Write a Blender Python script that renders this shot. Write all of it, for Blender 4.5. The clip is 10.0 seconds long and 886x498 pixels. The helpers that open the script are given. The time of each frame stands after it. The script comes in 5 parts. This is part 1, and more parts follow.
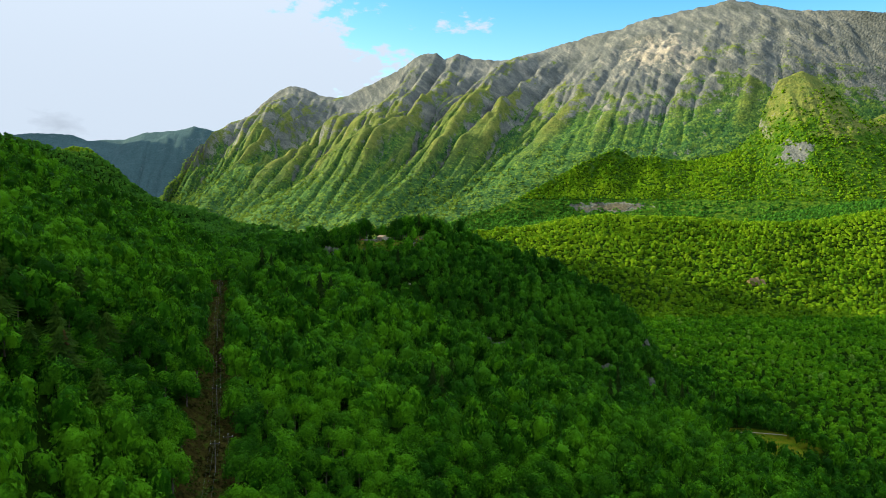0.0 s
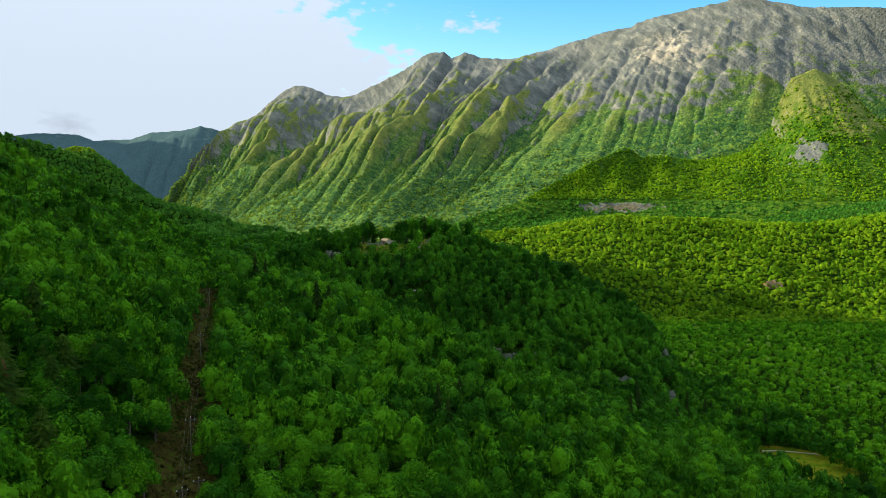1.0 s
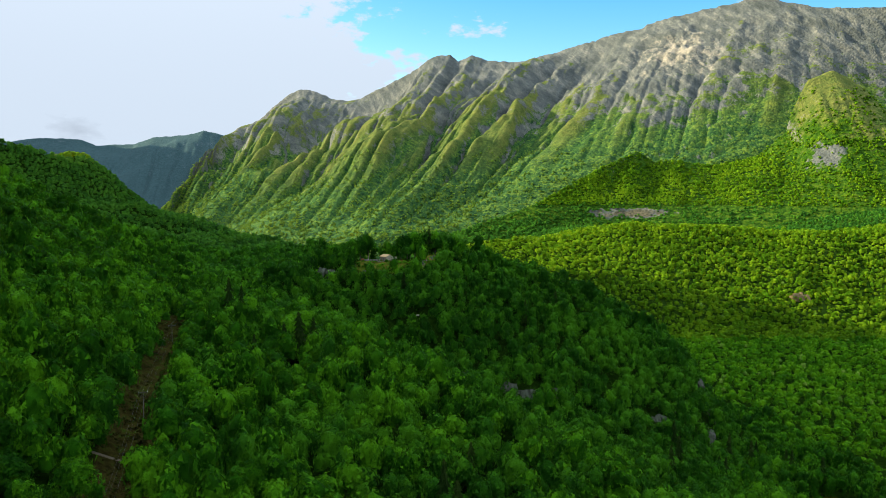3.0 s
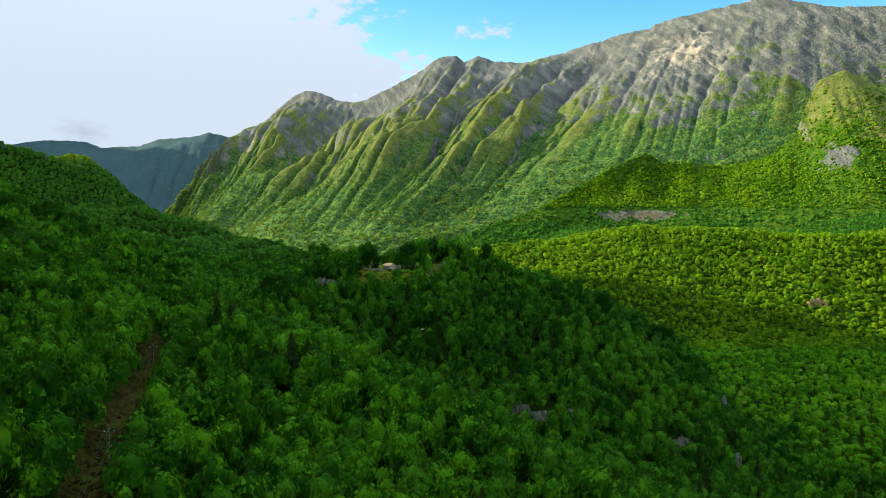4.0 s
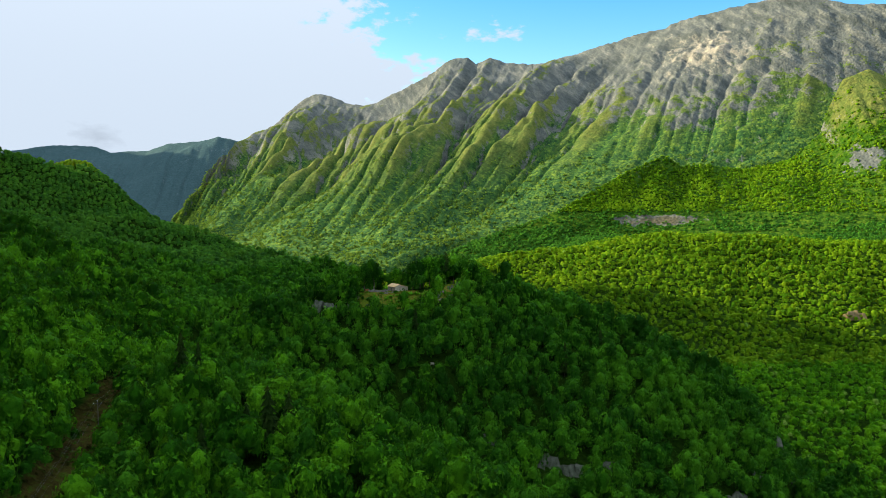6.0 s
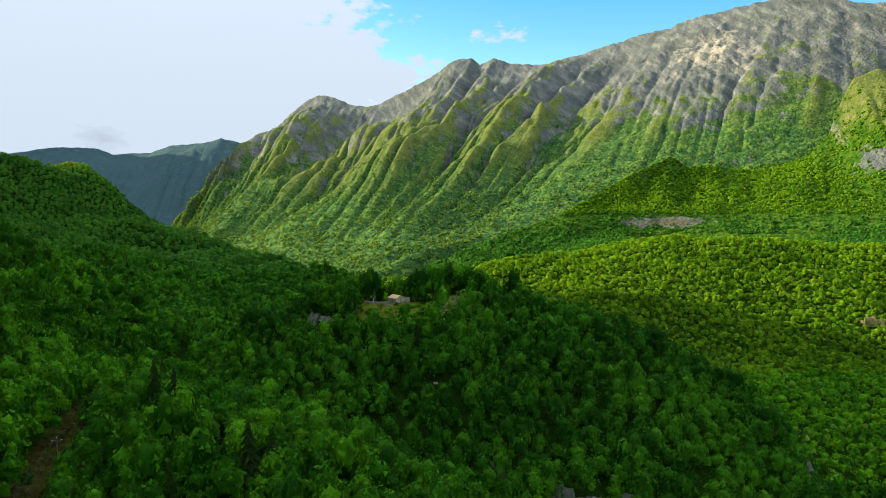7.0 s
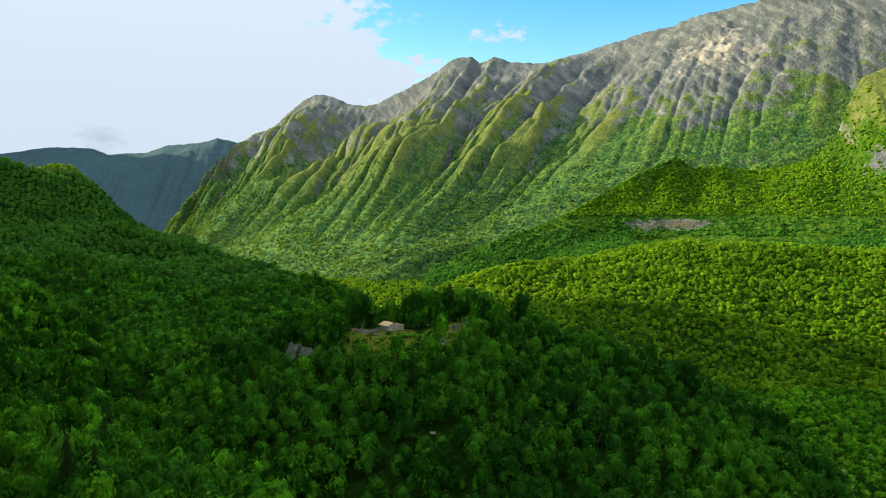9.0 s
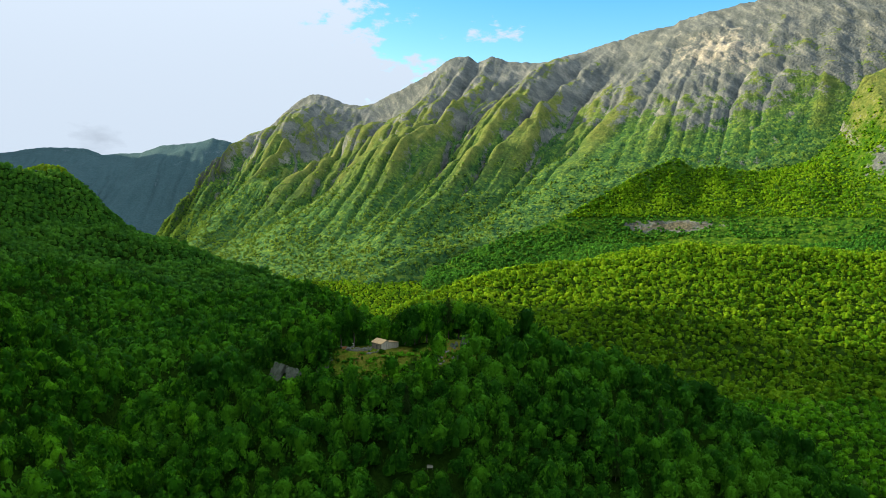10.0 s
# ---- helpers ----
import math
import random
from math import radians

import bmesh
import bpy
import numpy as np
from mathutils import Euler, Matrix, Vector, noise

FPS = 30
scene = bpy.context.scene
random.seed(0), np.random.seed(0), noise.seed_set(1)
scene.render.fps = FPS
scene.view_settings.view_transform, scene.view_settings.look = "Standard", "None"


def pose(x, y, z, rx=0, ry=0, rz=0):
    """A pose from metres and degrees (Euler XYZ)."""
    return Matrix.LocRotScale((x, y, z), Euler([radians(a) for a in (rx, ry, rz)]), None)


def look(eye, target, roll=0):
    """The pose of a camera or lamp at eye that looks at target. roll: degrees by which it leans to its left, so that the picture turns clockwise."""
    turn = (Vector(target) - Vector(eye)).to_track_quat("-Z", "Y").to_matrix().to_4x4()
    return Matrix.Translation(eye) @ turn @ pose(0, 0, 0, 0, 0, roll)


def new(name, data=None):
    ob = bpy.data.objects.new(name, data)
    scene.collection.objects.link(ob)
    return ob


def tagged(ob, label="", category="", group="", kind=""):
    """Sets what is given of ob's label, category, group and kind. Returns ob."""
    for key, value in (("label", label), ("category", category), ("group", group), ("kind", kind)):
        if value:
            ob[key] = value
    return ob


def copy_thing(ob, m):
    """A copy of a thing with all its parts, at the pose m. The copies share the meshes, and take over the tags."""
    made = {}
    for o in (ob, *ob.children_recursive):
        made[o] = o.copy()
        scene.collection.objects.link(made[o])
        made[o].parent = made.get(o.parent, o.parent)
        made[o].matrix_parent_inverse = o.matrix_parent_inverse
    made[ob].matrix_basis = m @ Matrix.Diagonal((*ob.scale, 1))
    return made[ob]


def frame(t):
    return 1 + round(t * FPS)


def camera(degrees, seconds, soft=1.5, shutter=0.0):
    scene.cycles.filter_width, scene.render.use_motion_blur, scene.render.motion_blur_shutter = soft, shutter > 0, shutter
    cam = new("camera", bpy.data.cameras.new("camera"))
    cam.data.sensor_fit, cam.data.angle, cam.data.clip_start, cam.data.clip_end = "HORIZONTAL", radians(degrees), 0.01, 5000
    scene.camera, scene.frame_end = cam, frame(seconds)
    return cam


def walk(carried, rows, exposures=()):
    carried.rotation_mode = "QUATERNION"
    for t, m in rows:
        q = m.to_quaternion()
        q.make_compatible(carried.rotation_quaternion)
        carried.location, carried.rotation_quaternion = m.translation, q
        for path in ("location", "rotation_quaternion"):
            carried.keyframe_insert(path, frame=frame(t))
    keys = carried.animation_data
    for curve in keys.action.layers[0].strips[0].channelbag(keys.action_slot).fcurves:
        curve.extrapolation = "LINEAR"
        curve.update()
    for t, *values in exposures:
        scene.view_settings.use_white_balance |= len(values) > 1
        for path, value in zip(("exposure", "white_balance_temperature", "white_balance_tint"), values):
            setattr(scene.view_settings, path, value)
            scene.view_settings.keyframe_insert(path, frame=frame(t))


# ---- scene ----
cam = camera(60.0, 10.0, soft=0.5)
PATH = [
    (0, (4.00, -701.42, 48.52), (7.05, -601.77, 40.68), 0.26),
    (0.5, (4.70, -683.69, 49.14), (7.04, -584.03, 41.24), 0.22),
    (1, (5.35, -665.93, 49.47), (7.45, -566.26, 41.59), 0.22),
    (1.5, (5.75, -647.68, 50.33), (7.43, -548.00, 42.57), 0.21),
    (2, (5.79, -630.26, 51.24), (7.46, -530.56, 43.67), 0.28),
    (2.5, (6.32, -612.68, 52.49), (7.91, -512.97, 45.05), 0.24),
    (4, (6.60, -563.25, 56.88), (7.09, -463.51, 49.71), 0.07),
    (4.5, (6.56, -546.84, 58.16), (6.98, -447.10, 51.04), 0.06),
    (5, (6.62, -530.50, 59.45), (6.95, -430.75, 52.39), 0.01),
    (5.5, (6.59, -513.78, 60.97), (6.21, -414.02, 54.06), -0.08),
    (7, (5.99, -465.52, 64.98), (4.44, -365.75, 58.35), -0.22),
    (7.5, (6.09, -450.06, 66.07), (4.49, -350.29, 59.51), -0.25),
    (8, (5.80, -434.82, 67.94), (4.18, -335.05, 61.35), -0.25),
    (8.5, (5.86, -420.27, 69.97), (4.20, -320.50, 63.31), -0.21),
    (9, (5.48, -404.82, 72.12), (3.97, -305.06, 65.40), -0.25),
    (9.5, (5.12, -388.63, 73.73), (3.80, -288.86, 67.01), -0.26),
    (10, (4.68, -373.22, 75.59), (3.56, -273.45, 68.86), -0.24),
]
walk(cam, [(t, look(eye, target, roll)) for t, eye, target, roll in PATH])

# ---------------------------------------------------------------- world, sun
SUN_FROM = Vector((-0.88, 0.22, 0.40)).normalized()
world = bpy.data.worlds.new("world")
scene.world = world
world.use_nodes = True


def build_world(wt):
    n, l = wt.nodes, wt.links
    n.clear()
    out = n.new("ShaderNodeOutputWorld")
    bg = n.new("ShaderNodeBackground")
    sky = n.new("ShaderNodeTexSky")
    sky.sky_type, sky.sun_disc = "NISHITA", False
    sky.sun_elevation = math.asin(SUN_FROM.z)
    sky.sun_rotation = math.atan2(SUN_FROM.x, SUN_FROM.y)
    sky.altitude, sky.dust_density = 300, 1.0
    bg.inputs["Strength"].default_value = 0.15
    tc = n.new("ShaderNodeTexCoord")
    # bright cloud deck, luminous towards the zenith, with one ragged blue gap
    mp = n.new("ShaderNodeMapping")
    mp.inputs["Scale"].default_value = (1.0, 1.0, 2.2)
    mp.inputs["Location"].default_value = (0.35, 0.1, 0.2)
    l.new(tc.outputs["Generated"], mp.inputs["Vector"])
    n1 = n.new("ShaderNodeTexNoise")
    n1.inputs["Scale"].default_value, n1.inputs["Detail"].default_value, n1.inputs["Roughness"].default_value = 5.5, 9.0, 0.56
    l.new(mp.outputs["Vector"], n1.inputs["Vector"])

    def calc(op, p, q, r_=0.0):
        k = n.new("ShaderNodeMath"); k.operation = op
        for sock, v in zip(k.inputs, (p, q, r_)):
            if hasattr(v, "is_output"):
                l.new(v, sock)
            else:
                sock.default_value = v
        return k.outputs[0]

    dot = n.new("ShaderNodeVectorMath"); dot.operation = "DOT_PRODUCT"
    l.new(tc.outputs["Generated"], dot.inputs[0])
    dot.inputs[1].default_value = Vector((0.30, 0.90, 0.32)).normalized()
    away = calc("MULTIPLY_ADD", dot.outputs["Value"], -7.0, 7.0)
    cloud = calc("ADD", away, calc("MULTIPLY_ADD", n1.outputs["Fac"], 1.5, -0.75))
    n2 = n.new("ShaderNodeTexNoise")
    n2.inputs["Scale"].default_value, n2.inputs["Detail"].default_value, n2.inputs["Roughness"].default_value = 34.0, 6.0, 0.6
    l.new(mp.outputs["Vector"], n2.inputs["Vector"])
    cloud = calc("MULTIPLY_ADD", n2.outputs["Fac"], 0.7, calc("ADD", cloud, -0.35))
    for wx, wz, big, amount in ((0.047, 0.199, 4.0, 0.17), (0.085, 0.207, 5.0, 0.15), (-0.066, 0.168, 4.0, 0.17), (-0.046, 0.226, 4.5, 0.16), (0.37, 0.23, 5.0, 0.17)):
        near = n.new("ShaderNodeVectorMath"); near.operation = "DISTANCE"
        flat = n.new("ShaderNodeMapping"); flat.inputs["Scale"].default_value = (1.0, 0.0, 1.9)
        l.new(tc.outputs["Generated"], flat.inputs["Vector"]); l.new(flat.outputs[0], near.inputs[0])
        near.inputs[1].default_value = (wx, 0.0, wz * 1.9)
        wisp = calc("MULTIPLY_ADD", near.outputs["Value"], -big, calc("MULTIPLY_ADD", n2.outputs["Fac"], 0.8, amount))
        cloud = calc("MAXIMUM", cloud, calc("MINIMUM", wisp, 0.63))
    r = n.new("ShaderNodeMapRange")
    r.interpolation_type = "SMOOTHSTEP"
    l.new(cloud, r.inputs["Value"])
    r.inputs["From Min"].default_value, r.inputs["From Max"].default_value = 0.50, 0.66
    sep = n.new("ShaderNodeSeparateXYZ")
    l.new(tc.outputs["Generated"], sep.inputs[0])
    up = calc("MAXIMUM", sep.outputs["Z"], 0.0)
    glow = calc("MULTIPLY_ADD", calc("MULTIPLY", up, up), 2.0, 1.17)
    deck = n.new("ShaderNodeVectorMath"); deck.operation = "SCALE"
    deck.inputs[0].default_value = (1.66, 1.93, 2.28)
    # a small thin place in the deck over the far ridge
    thin = n.new("ShaderNodeVectorMath"); thin.operation = "DISTANCE"
    l.new(tc.outputs["Generated"], thin.inputs[0])
    thin.inputs[1].default_value = Vector((-0.46, 1.0, 0.076)).normalized()
    hole = calc("MULTIPLY_ADD", thin.outputs["Value"], -22.0, calc("MULTIPLY_ADD", n2.outputs["Fac"], 1.6, -0.15))
    hole = calc("MULTIPLY", calc("MINIMUM", calc("MAXIMUM", hole, 0.0), 1.0), -0.28)
    l.new(calc("MULTIPLY_ADD", glow, hole, glow), deck.inputs["Scale"])
    mix = n.new("ShaderNodeMix"); mix.data_type = "RGBA"
    l.new(r.outputs[0], mix.inputs["Factor"])
    hs = n.new("ShaderNodeHueSaturation")
    hs.inputs["Saturation"].default_value, hs.inputs["Value"].default_value = 1.6, 0.85
    l.new(sky.outputs[0], hs.inputs["Color"])
    l.new(hs.outputs[0], mix.inputs[6])
    l.new(deck.outputs[0], mix.inputs[7])
    l.new(mix.outputs[2], bg.inputs["Color"])
    l.new(bg.outputs[0], out.inputs["Surface"])


build_world(world.node_tree)
sun = new("sun", bpy.data.lights.new("sun", "SUN"))
sun.data.energy, sun.data.angle, sun.data.color = 5.0, radians(0.5), (1.0, 0.86, 0.58)
sun.matrix_world = look(SUN_FROM * 1000, (0, 0, 0))
scene.view_settings.exposure = 1.2


# ---------------------------------------------------------------- noise and terrain
def hash2(ix, iy, seed):
    h = (ix.astype(np.int64) * 374761393 + iy.astype(np.int64) * 668265263 + seed * 974634777) & 0xFFFFFFFF
    h = ((h ^ (h >> 13)) * 1274126177) & 0xFFFFFFFF
    return ((h ^ (h >> 16)) & 0xFFFFFF) / float(0xFFFFFF)


def vnoise(x, y, seed=0):
    x, y = np.asarray(x, float), np.asarray(y, float)
    ix, iy = np.floor(x), np.floor(y)
    fx, fy = x - ix, y - iy
    fx, fy = fx * fx * (3 - 2 * fx), fy * fy * (3 - 2 * fy)
    a, b = hash2(ix, iy, seed), hash2(ix + 1, iy, seed)
    c, d = hash2(ix, iy + 1, seed), hash2(ix + 1, iy + 1, seed)
    return (a * (1 - fx) + b * fx) * (1 - fy) + (c * (1 - fx) + d * fx) * fy


def fbm(x, y, seed=0, octaves=4, gain=0.5):
    s, amp, tot = 0, 1.0, 0
    for k in range(octaves):
        s = s + amp * (vnoise(x * 2**k, y * 2**k, seed + k) - 0.5)
        tot += amp
        amp *= gain
    return s / tot * 2


def ridged(x, y, seed=0, octaves=4, gain=0.5):
    s, amp, tot = 0, 1.0, 0
    for k in range(octaves):
        s = s + amp * (1 - np.abs(2 * vnoise(x * 2**k, y * 2**k, seed + k) - 1))
        tot += amp
        amp *= gain
    return s / tot


def smax(a, b, k):
    h = np.clip(0.5 + 0.5 * (a - b) / k, 0, 1)
    return b + (a - b) * h + k * h * (1 - h)


def crest_form(x, y, line, front, back, round_off, ends=0.8):
    """A ridge along a line of crest points in order of x: falls by front towards -y and by back towards +y."""
    line = np.array(line, float)
    cy, cz = np.interp(x, line[:, 0], line[:, 1]), np.interp(x, line[:, 0], line[:, 2])
    past = np.maximum(line[0, 0] - x, 0) + np.maximum(x - line[-1, 0], 0)
    d = y - cy
    return cz - np.where(d < 0, front, back) * (np.sqrt(d**2 + round_off**2) - round_off) - ends * past


HUT_HILL = [(-157, 0, -44), (-121, 0, -20), (-90, 0, -10), (-60, 4, -3), (-30, 2, 0), (3, 5, 6), (40, 5, -1), (75, 0, -14),
            (110, 0, -25), (145, 0, -40), (180, 0, -59), (205, 0, -84), (222, 0, -113)]
SPUR = [(-140, -185, -13), (-86, -198, -14), (-58, -199, -20), (-23, -218, -28), (-5, -238, -32), (18, -258, -41), (55, -290, -55), (120, -340, -86), (180, -385, -125)]
KNOB_RIDGE = [(-1026, 1250, 91), (-953, 1250, 97), (-916, 1250, 112), (-885, 1250, 129), (-849, 1250, 138), (-807, 1215, 130), (-776, 1187, 118), (-717, 1134, 88), (-671, 1092, 60),
              (-627, 1053, 36), (-585, 1016, 17), (-545, 980, 4), (-500, 939, -11), (-457, 901, -23), (-410, 858, -23), (-372, 824, -26), (-342, 797, -31)]
BACK_LEFT = [(-1400, 1000, 330), (-1100, 1050, 225), (-960, 1075, 165), (-880, 1090, 143), (-821, 1101, 126), (-770, 1110, 92), (-720, 1120, 50)]
PLATEAU = [(-130, 900, -135), (-51, 900, -98), (5, 900, -78), (52, 900, -60), (118, 900, -46), (231, 900, -37), (297, 900, -26), (392, 900, -15),
           (524, 890, -16), (657, 870, -25), (790, 850, -30), (994, 820, -2), (1300, 800, 50), (2200, 700, 120)]
# unseen ridge out of view, added and shaped to shade the near valley
SHADE_RIDGE = [(-1350, -1500, 900), (-1350, 800, 900), (-1350, 1000, 880), (-1350, 1060, 830), (-1350, 1087, 790), (-1350, 1125, 715), (-1350, 1160, 630), (-1350, 1200, 520), (-1350, 1300, 150)]
CLEARING = [(-30, -640, -70), (-59, -480, -41), (-72, -420, -29), (-84, -369, -26), (-92, -343, -23), (-118, -230, -20), (-137, -150, -22), (-165, -60, -38)]
FIELD = (236, -189, -127)


def clearing_x(y):
    pts = np.array(CLEARING, float)
    return np.interp(y, pts[:, 1], pts[:, 0])


def clearing_z(y):
    pts = np.array(CLEARING, float)
    return np.interp(y, pts[:, 1], pts[:, 2])


def height(x, y):
    x, y = np.asarray(x, float), np.asarray(y, float)
    floor = np.interp(y, [-1500, -216, 500, 1400, 3000], [-110, -130, -155, -172, -150])
    z = floor + 2.0 * fbm(x / 90, y / 90, 3)
    # long flank that climbs away from the clearing
    cx, cz = clearing_x(y), clearing_z(np.clip(y, -640, -100))
    run = np.maximum(cx - x - 4, -4)
    near = cz + 0.7 * np.minimum(run, 50) + 0.5 * np.maximum(run - 50, 0)
    # wooded shelf behind the flank, dropping east to the valley
    edge = np.interp(y, [0, 150, 320, 627, 800, 1240], [-165, -130, -125, -226, -335, -835])
    far = -38 + 0.14 * (-x - 260) * (x < -260) + 0.03 * (x + 260) * (x > -260) - 0.55 * np.maximum(x - edge, 0) - 0.4 * np.maximum(y - 950, 0)
    w = np.clip((y - 5) / 105, 0, 1)
    w = w * w * (3 - 2 * w)
    flank = np.minimum(near, 700 + 0.1 * x)
    flank = np.where(x < cx, flank, cz - 0.30 * (x - cx) - 40 * np.clip((y + 60) / 100, 0, 1))
    flank = flank + 7 * fbm(x / 90, y / 90, 11, 3) * np.clip((cx - x) / 90, 0, 1)
    far = far + 22 * fbm(x / 120, y / 120, 12, 3) + 8 * fbm(x / 42, y / 42, 15, 2)
    flank = flank * (1 - w) + far * w
    z = smax(z, flank, 22)
    z = smax(z, crest_form(x, y, SPUR, 0.20, 0.6, 20), 9)
    hill = crest_form(x, y, HUT_HILL, 0.44, 0.75, 14) + 3 * fbm(x / 40, y / 40, 5, 3) + 1.6 * fbm(x / 9, y / 9, 6, 2)
    z = smax(z, hill, 10)
    # hollow between the spur and the hill
    z = z - 15 * np.exp(-(((x + 25) / 70) ** 2) - ((y + 128) / 34) ** 2)
    z = smax(z, crest_form(x, y, BACK_LEFT, 0.34, 0.5, 20) + 5 * fbm(x / 60, y / 60, 8, 3), 12)
    z = smax(z, crest_form(x, y, KNOB_RIDGE, 0.22, 0.6, 18, 0.5) + 3 * fbm(x / 80, y / 80, 9, 3), 16)
    z = smax(z, crest_form(x, y, PLATEAU, 0.38, np.interp(x, [0, 330], [0.35, 0.06]), 30, 0.3) + 22 * fbm(x / 120, y / 170, 13, 3) * np.clip((900 - y) / 120, 0.2, 1) + 4 * fbm(x / 45, y / 45, 14, 2), 18)
    z = smax(z, crest_form(y, x, [(b, a, c) for a, b, c in SHADE_RIDGE], 2.2, 2.2, 25, 2.0), 20)
    # terrace round the hut and the meadow
    d = np.hypot((x + 36) / 26, (y - 2) / 13)
    k = np.clip(1.6 - d, 0, 1)
    z = z * (1 - k) + 1.0 * k
    d = np.hypot((x - FIELD[0]) / 44, (y - FIELD[1]) / 40)
    k = np.clip(1.8 - d, 0, 1)
    return z * (1 - k) + FIELD[2] * k


def mesh_from(name, verts, faces, smooth=True):
    """A mesh from arrays of places and of triangles or quads."""
    verts, faces = np.asarray(verts, np.float32), np.asarray(faces, np.int32)
    me = bpy.data.meshes.new(name)
    n = faces.shape[1]
    me.vertices.add(len(verts)); me.loops.add(faces.size); me.polygons.add(len(faces))
    me.vertices.foreach_set("co", verts.ravel())
    me.loops.foreach_set("vertex_index", faces.ravel())
    me.polygons.foreach_set("loop_start", np.arange(0, faces.size, n, dtype=np.int32))
    me.polygons.foreach_set("use_smooth", np.full(len(faces), smooth))
    me.update(calc_edges=True)
    me.validate()
    return me


def grid_faces(nu, nv):
    i = np.arange(nu * nv).reshape(nu, nv)
    return np.stack([i[:-1, :-1], i[1:, :-1], i[1:, 1:], i[:-1, 1:]], -1).reshape(-1, 4)


def sheet(name, xs, ys, zf):
    X, Y = np.meshgrid(xs, ys, indexing="ij")
    return mesh_from(name, np.stack([X, Y, zf(X, Y)], -1).reshape(-1, 3), grid_faces(len(xs), len(ys)))


# ---------------------------------------------------------------- materials
def material(name):
    m = bpy.data.materials.new(name)
    m.use_nodes = True
    nt = m.node_tree
    nt.nodes["Principled BSDF"].inputs["Specular IOR Level"].default_value = 0.06
    return m, nt, nt.nodes["Principled BSDF"]


def noise_node(nt, scale, detail=4.0, rough=0.55, vector=None, dims="3D"):
    n = nt.nodes.new("ShaderNodeTexNoise")
    n.inputs["Scale"].default_value, n.inputs["Detail"].default_value, n.inputs["Roughness"].default_value = scale, detail, rough
    if vector is not None:
        nt.links.new(vector, n.inputs["Vector"])
    return n


def ramp(nt, source, stops):
    r = nt.nodes.new("ShaderNodeValToRGB")
    while len(r.color_ramp.elements) < len(stops):
        r.color_ramp.elements.new(0.5)
    for e, (p, c) in zip(r.color_ramp.elements, stops):
        e.position, e.color = p, (*c, 1) if len(c) == 3 else c
    nt.links.new(source, r.inputs["Fac"])
    return r


def mixed(nt, fac, a, b, kind="MIX"):
    m = nt.nodes.new("ShaderNodeMix")
    m.data_type, m.blend_type = "RGBA", kind
    for sock, v in ((m.inputs["Factor"], fac), (m.inputs[6], a), (m.inputs[7], b)):
        if hasattr(v, "is_output"):
            nt.links.new(v, sock)
        else:
            sock.default_value = v if isinstance(v, (int, float)) else (*v, 1)
    return m.outputs[2]


def math_node(nt, op, a, b=0.0, c=0.0, clamp=False):
    m = nt.nodes.new("ShaderNodeMath")
    m.operation, m.use_clamp = op, clamp
    for sock, v in zip(m.inputs, (a, b, c)):
        if hasattr(v, "is_output"):
            nt.links.new(v, sock)
        else:
            sock.default_value = v
    return m.outputs[0]


def bump(nt, bsdf, source, strength, distance):
    b = nt.nodes.new("ShaderNodeBump")
    b.inputs["Strength"].default_value, b.inputs["Distance"].default_value = strength, distance
    nt.links.new(source, b.inputs["Height"])
    nt.links.new(b.outputs[0], bsdf.inputs["Normal"])
    return b


def position(nt):
    return nt.nodes.new("ShaderNodeNewGeometry").outputs["Position"]


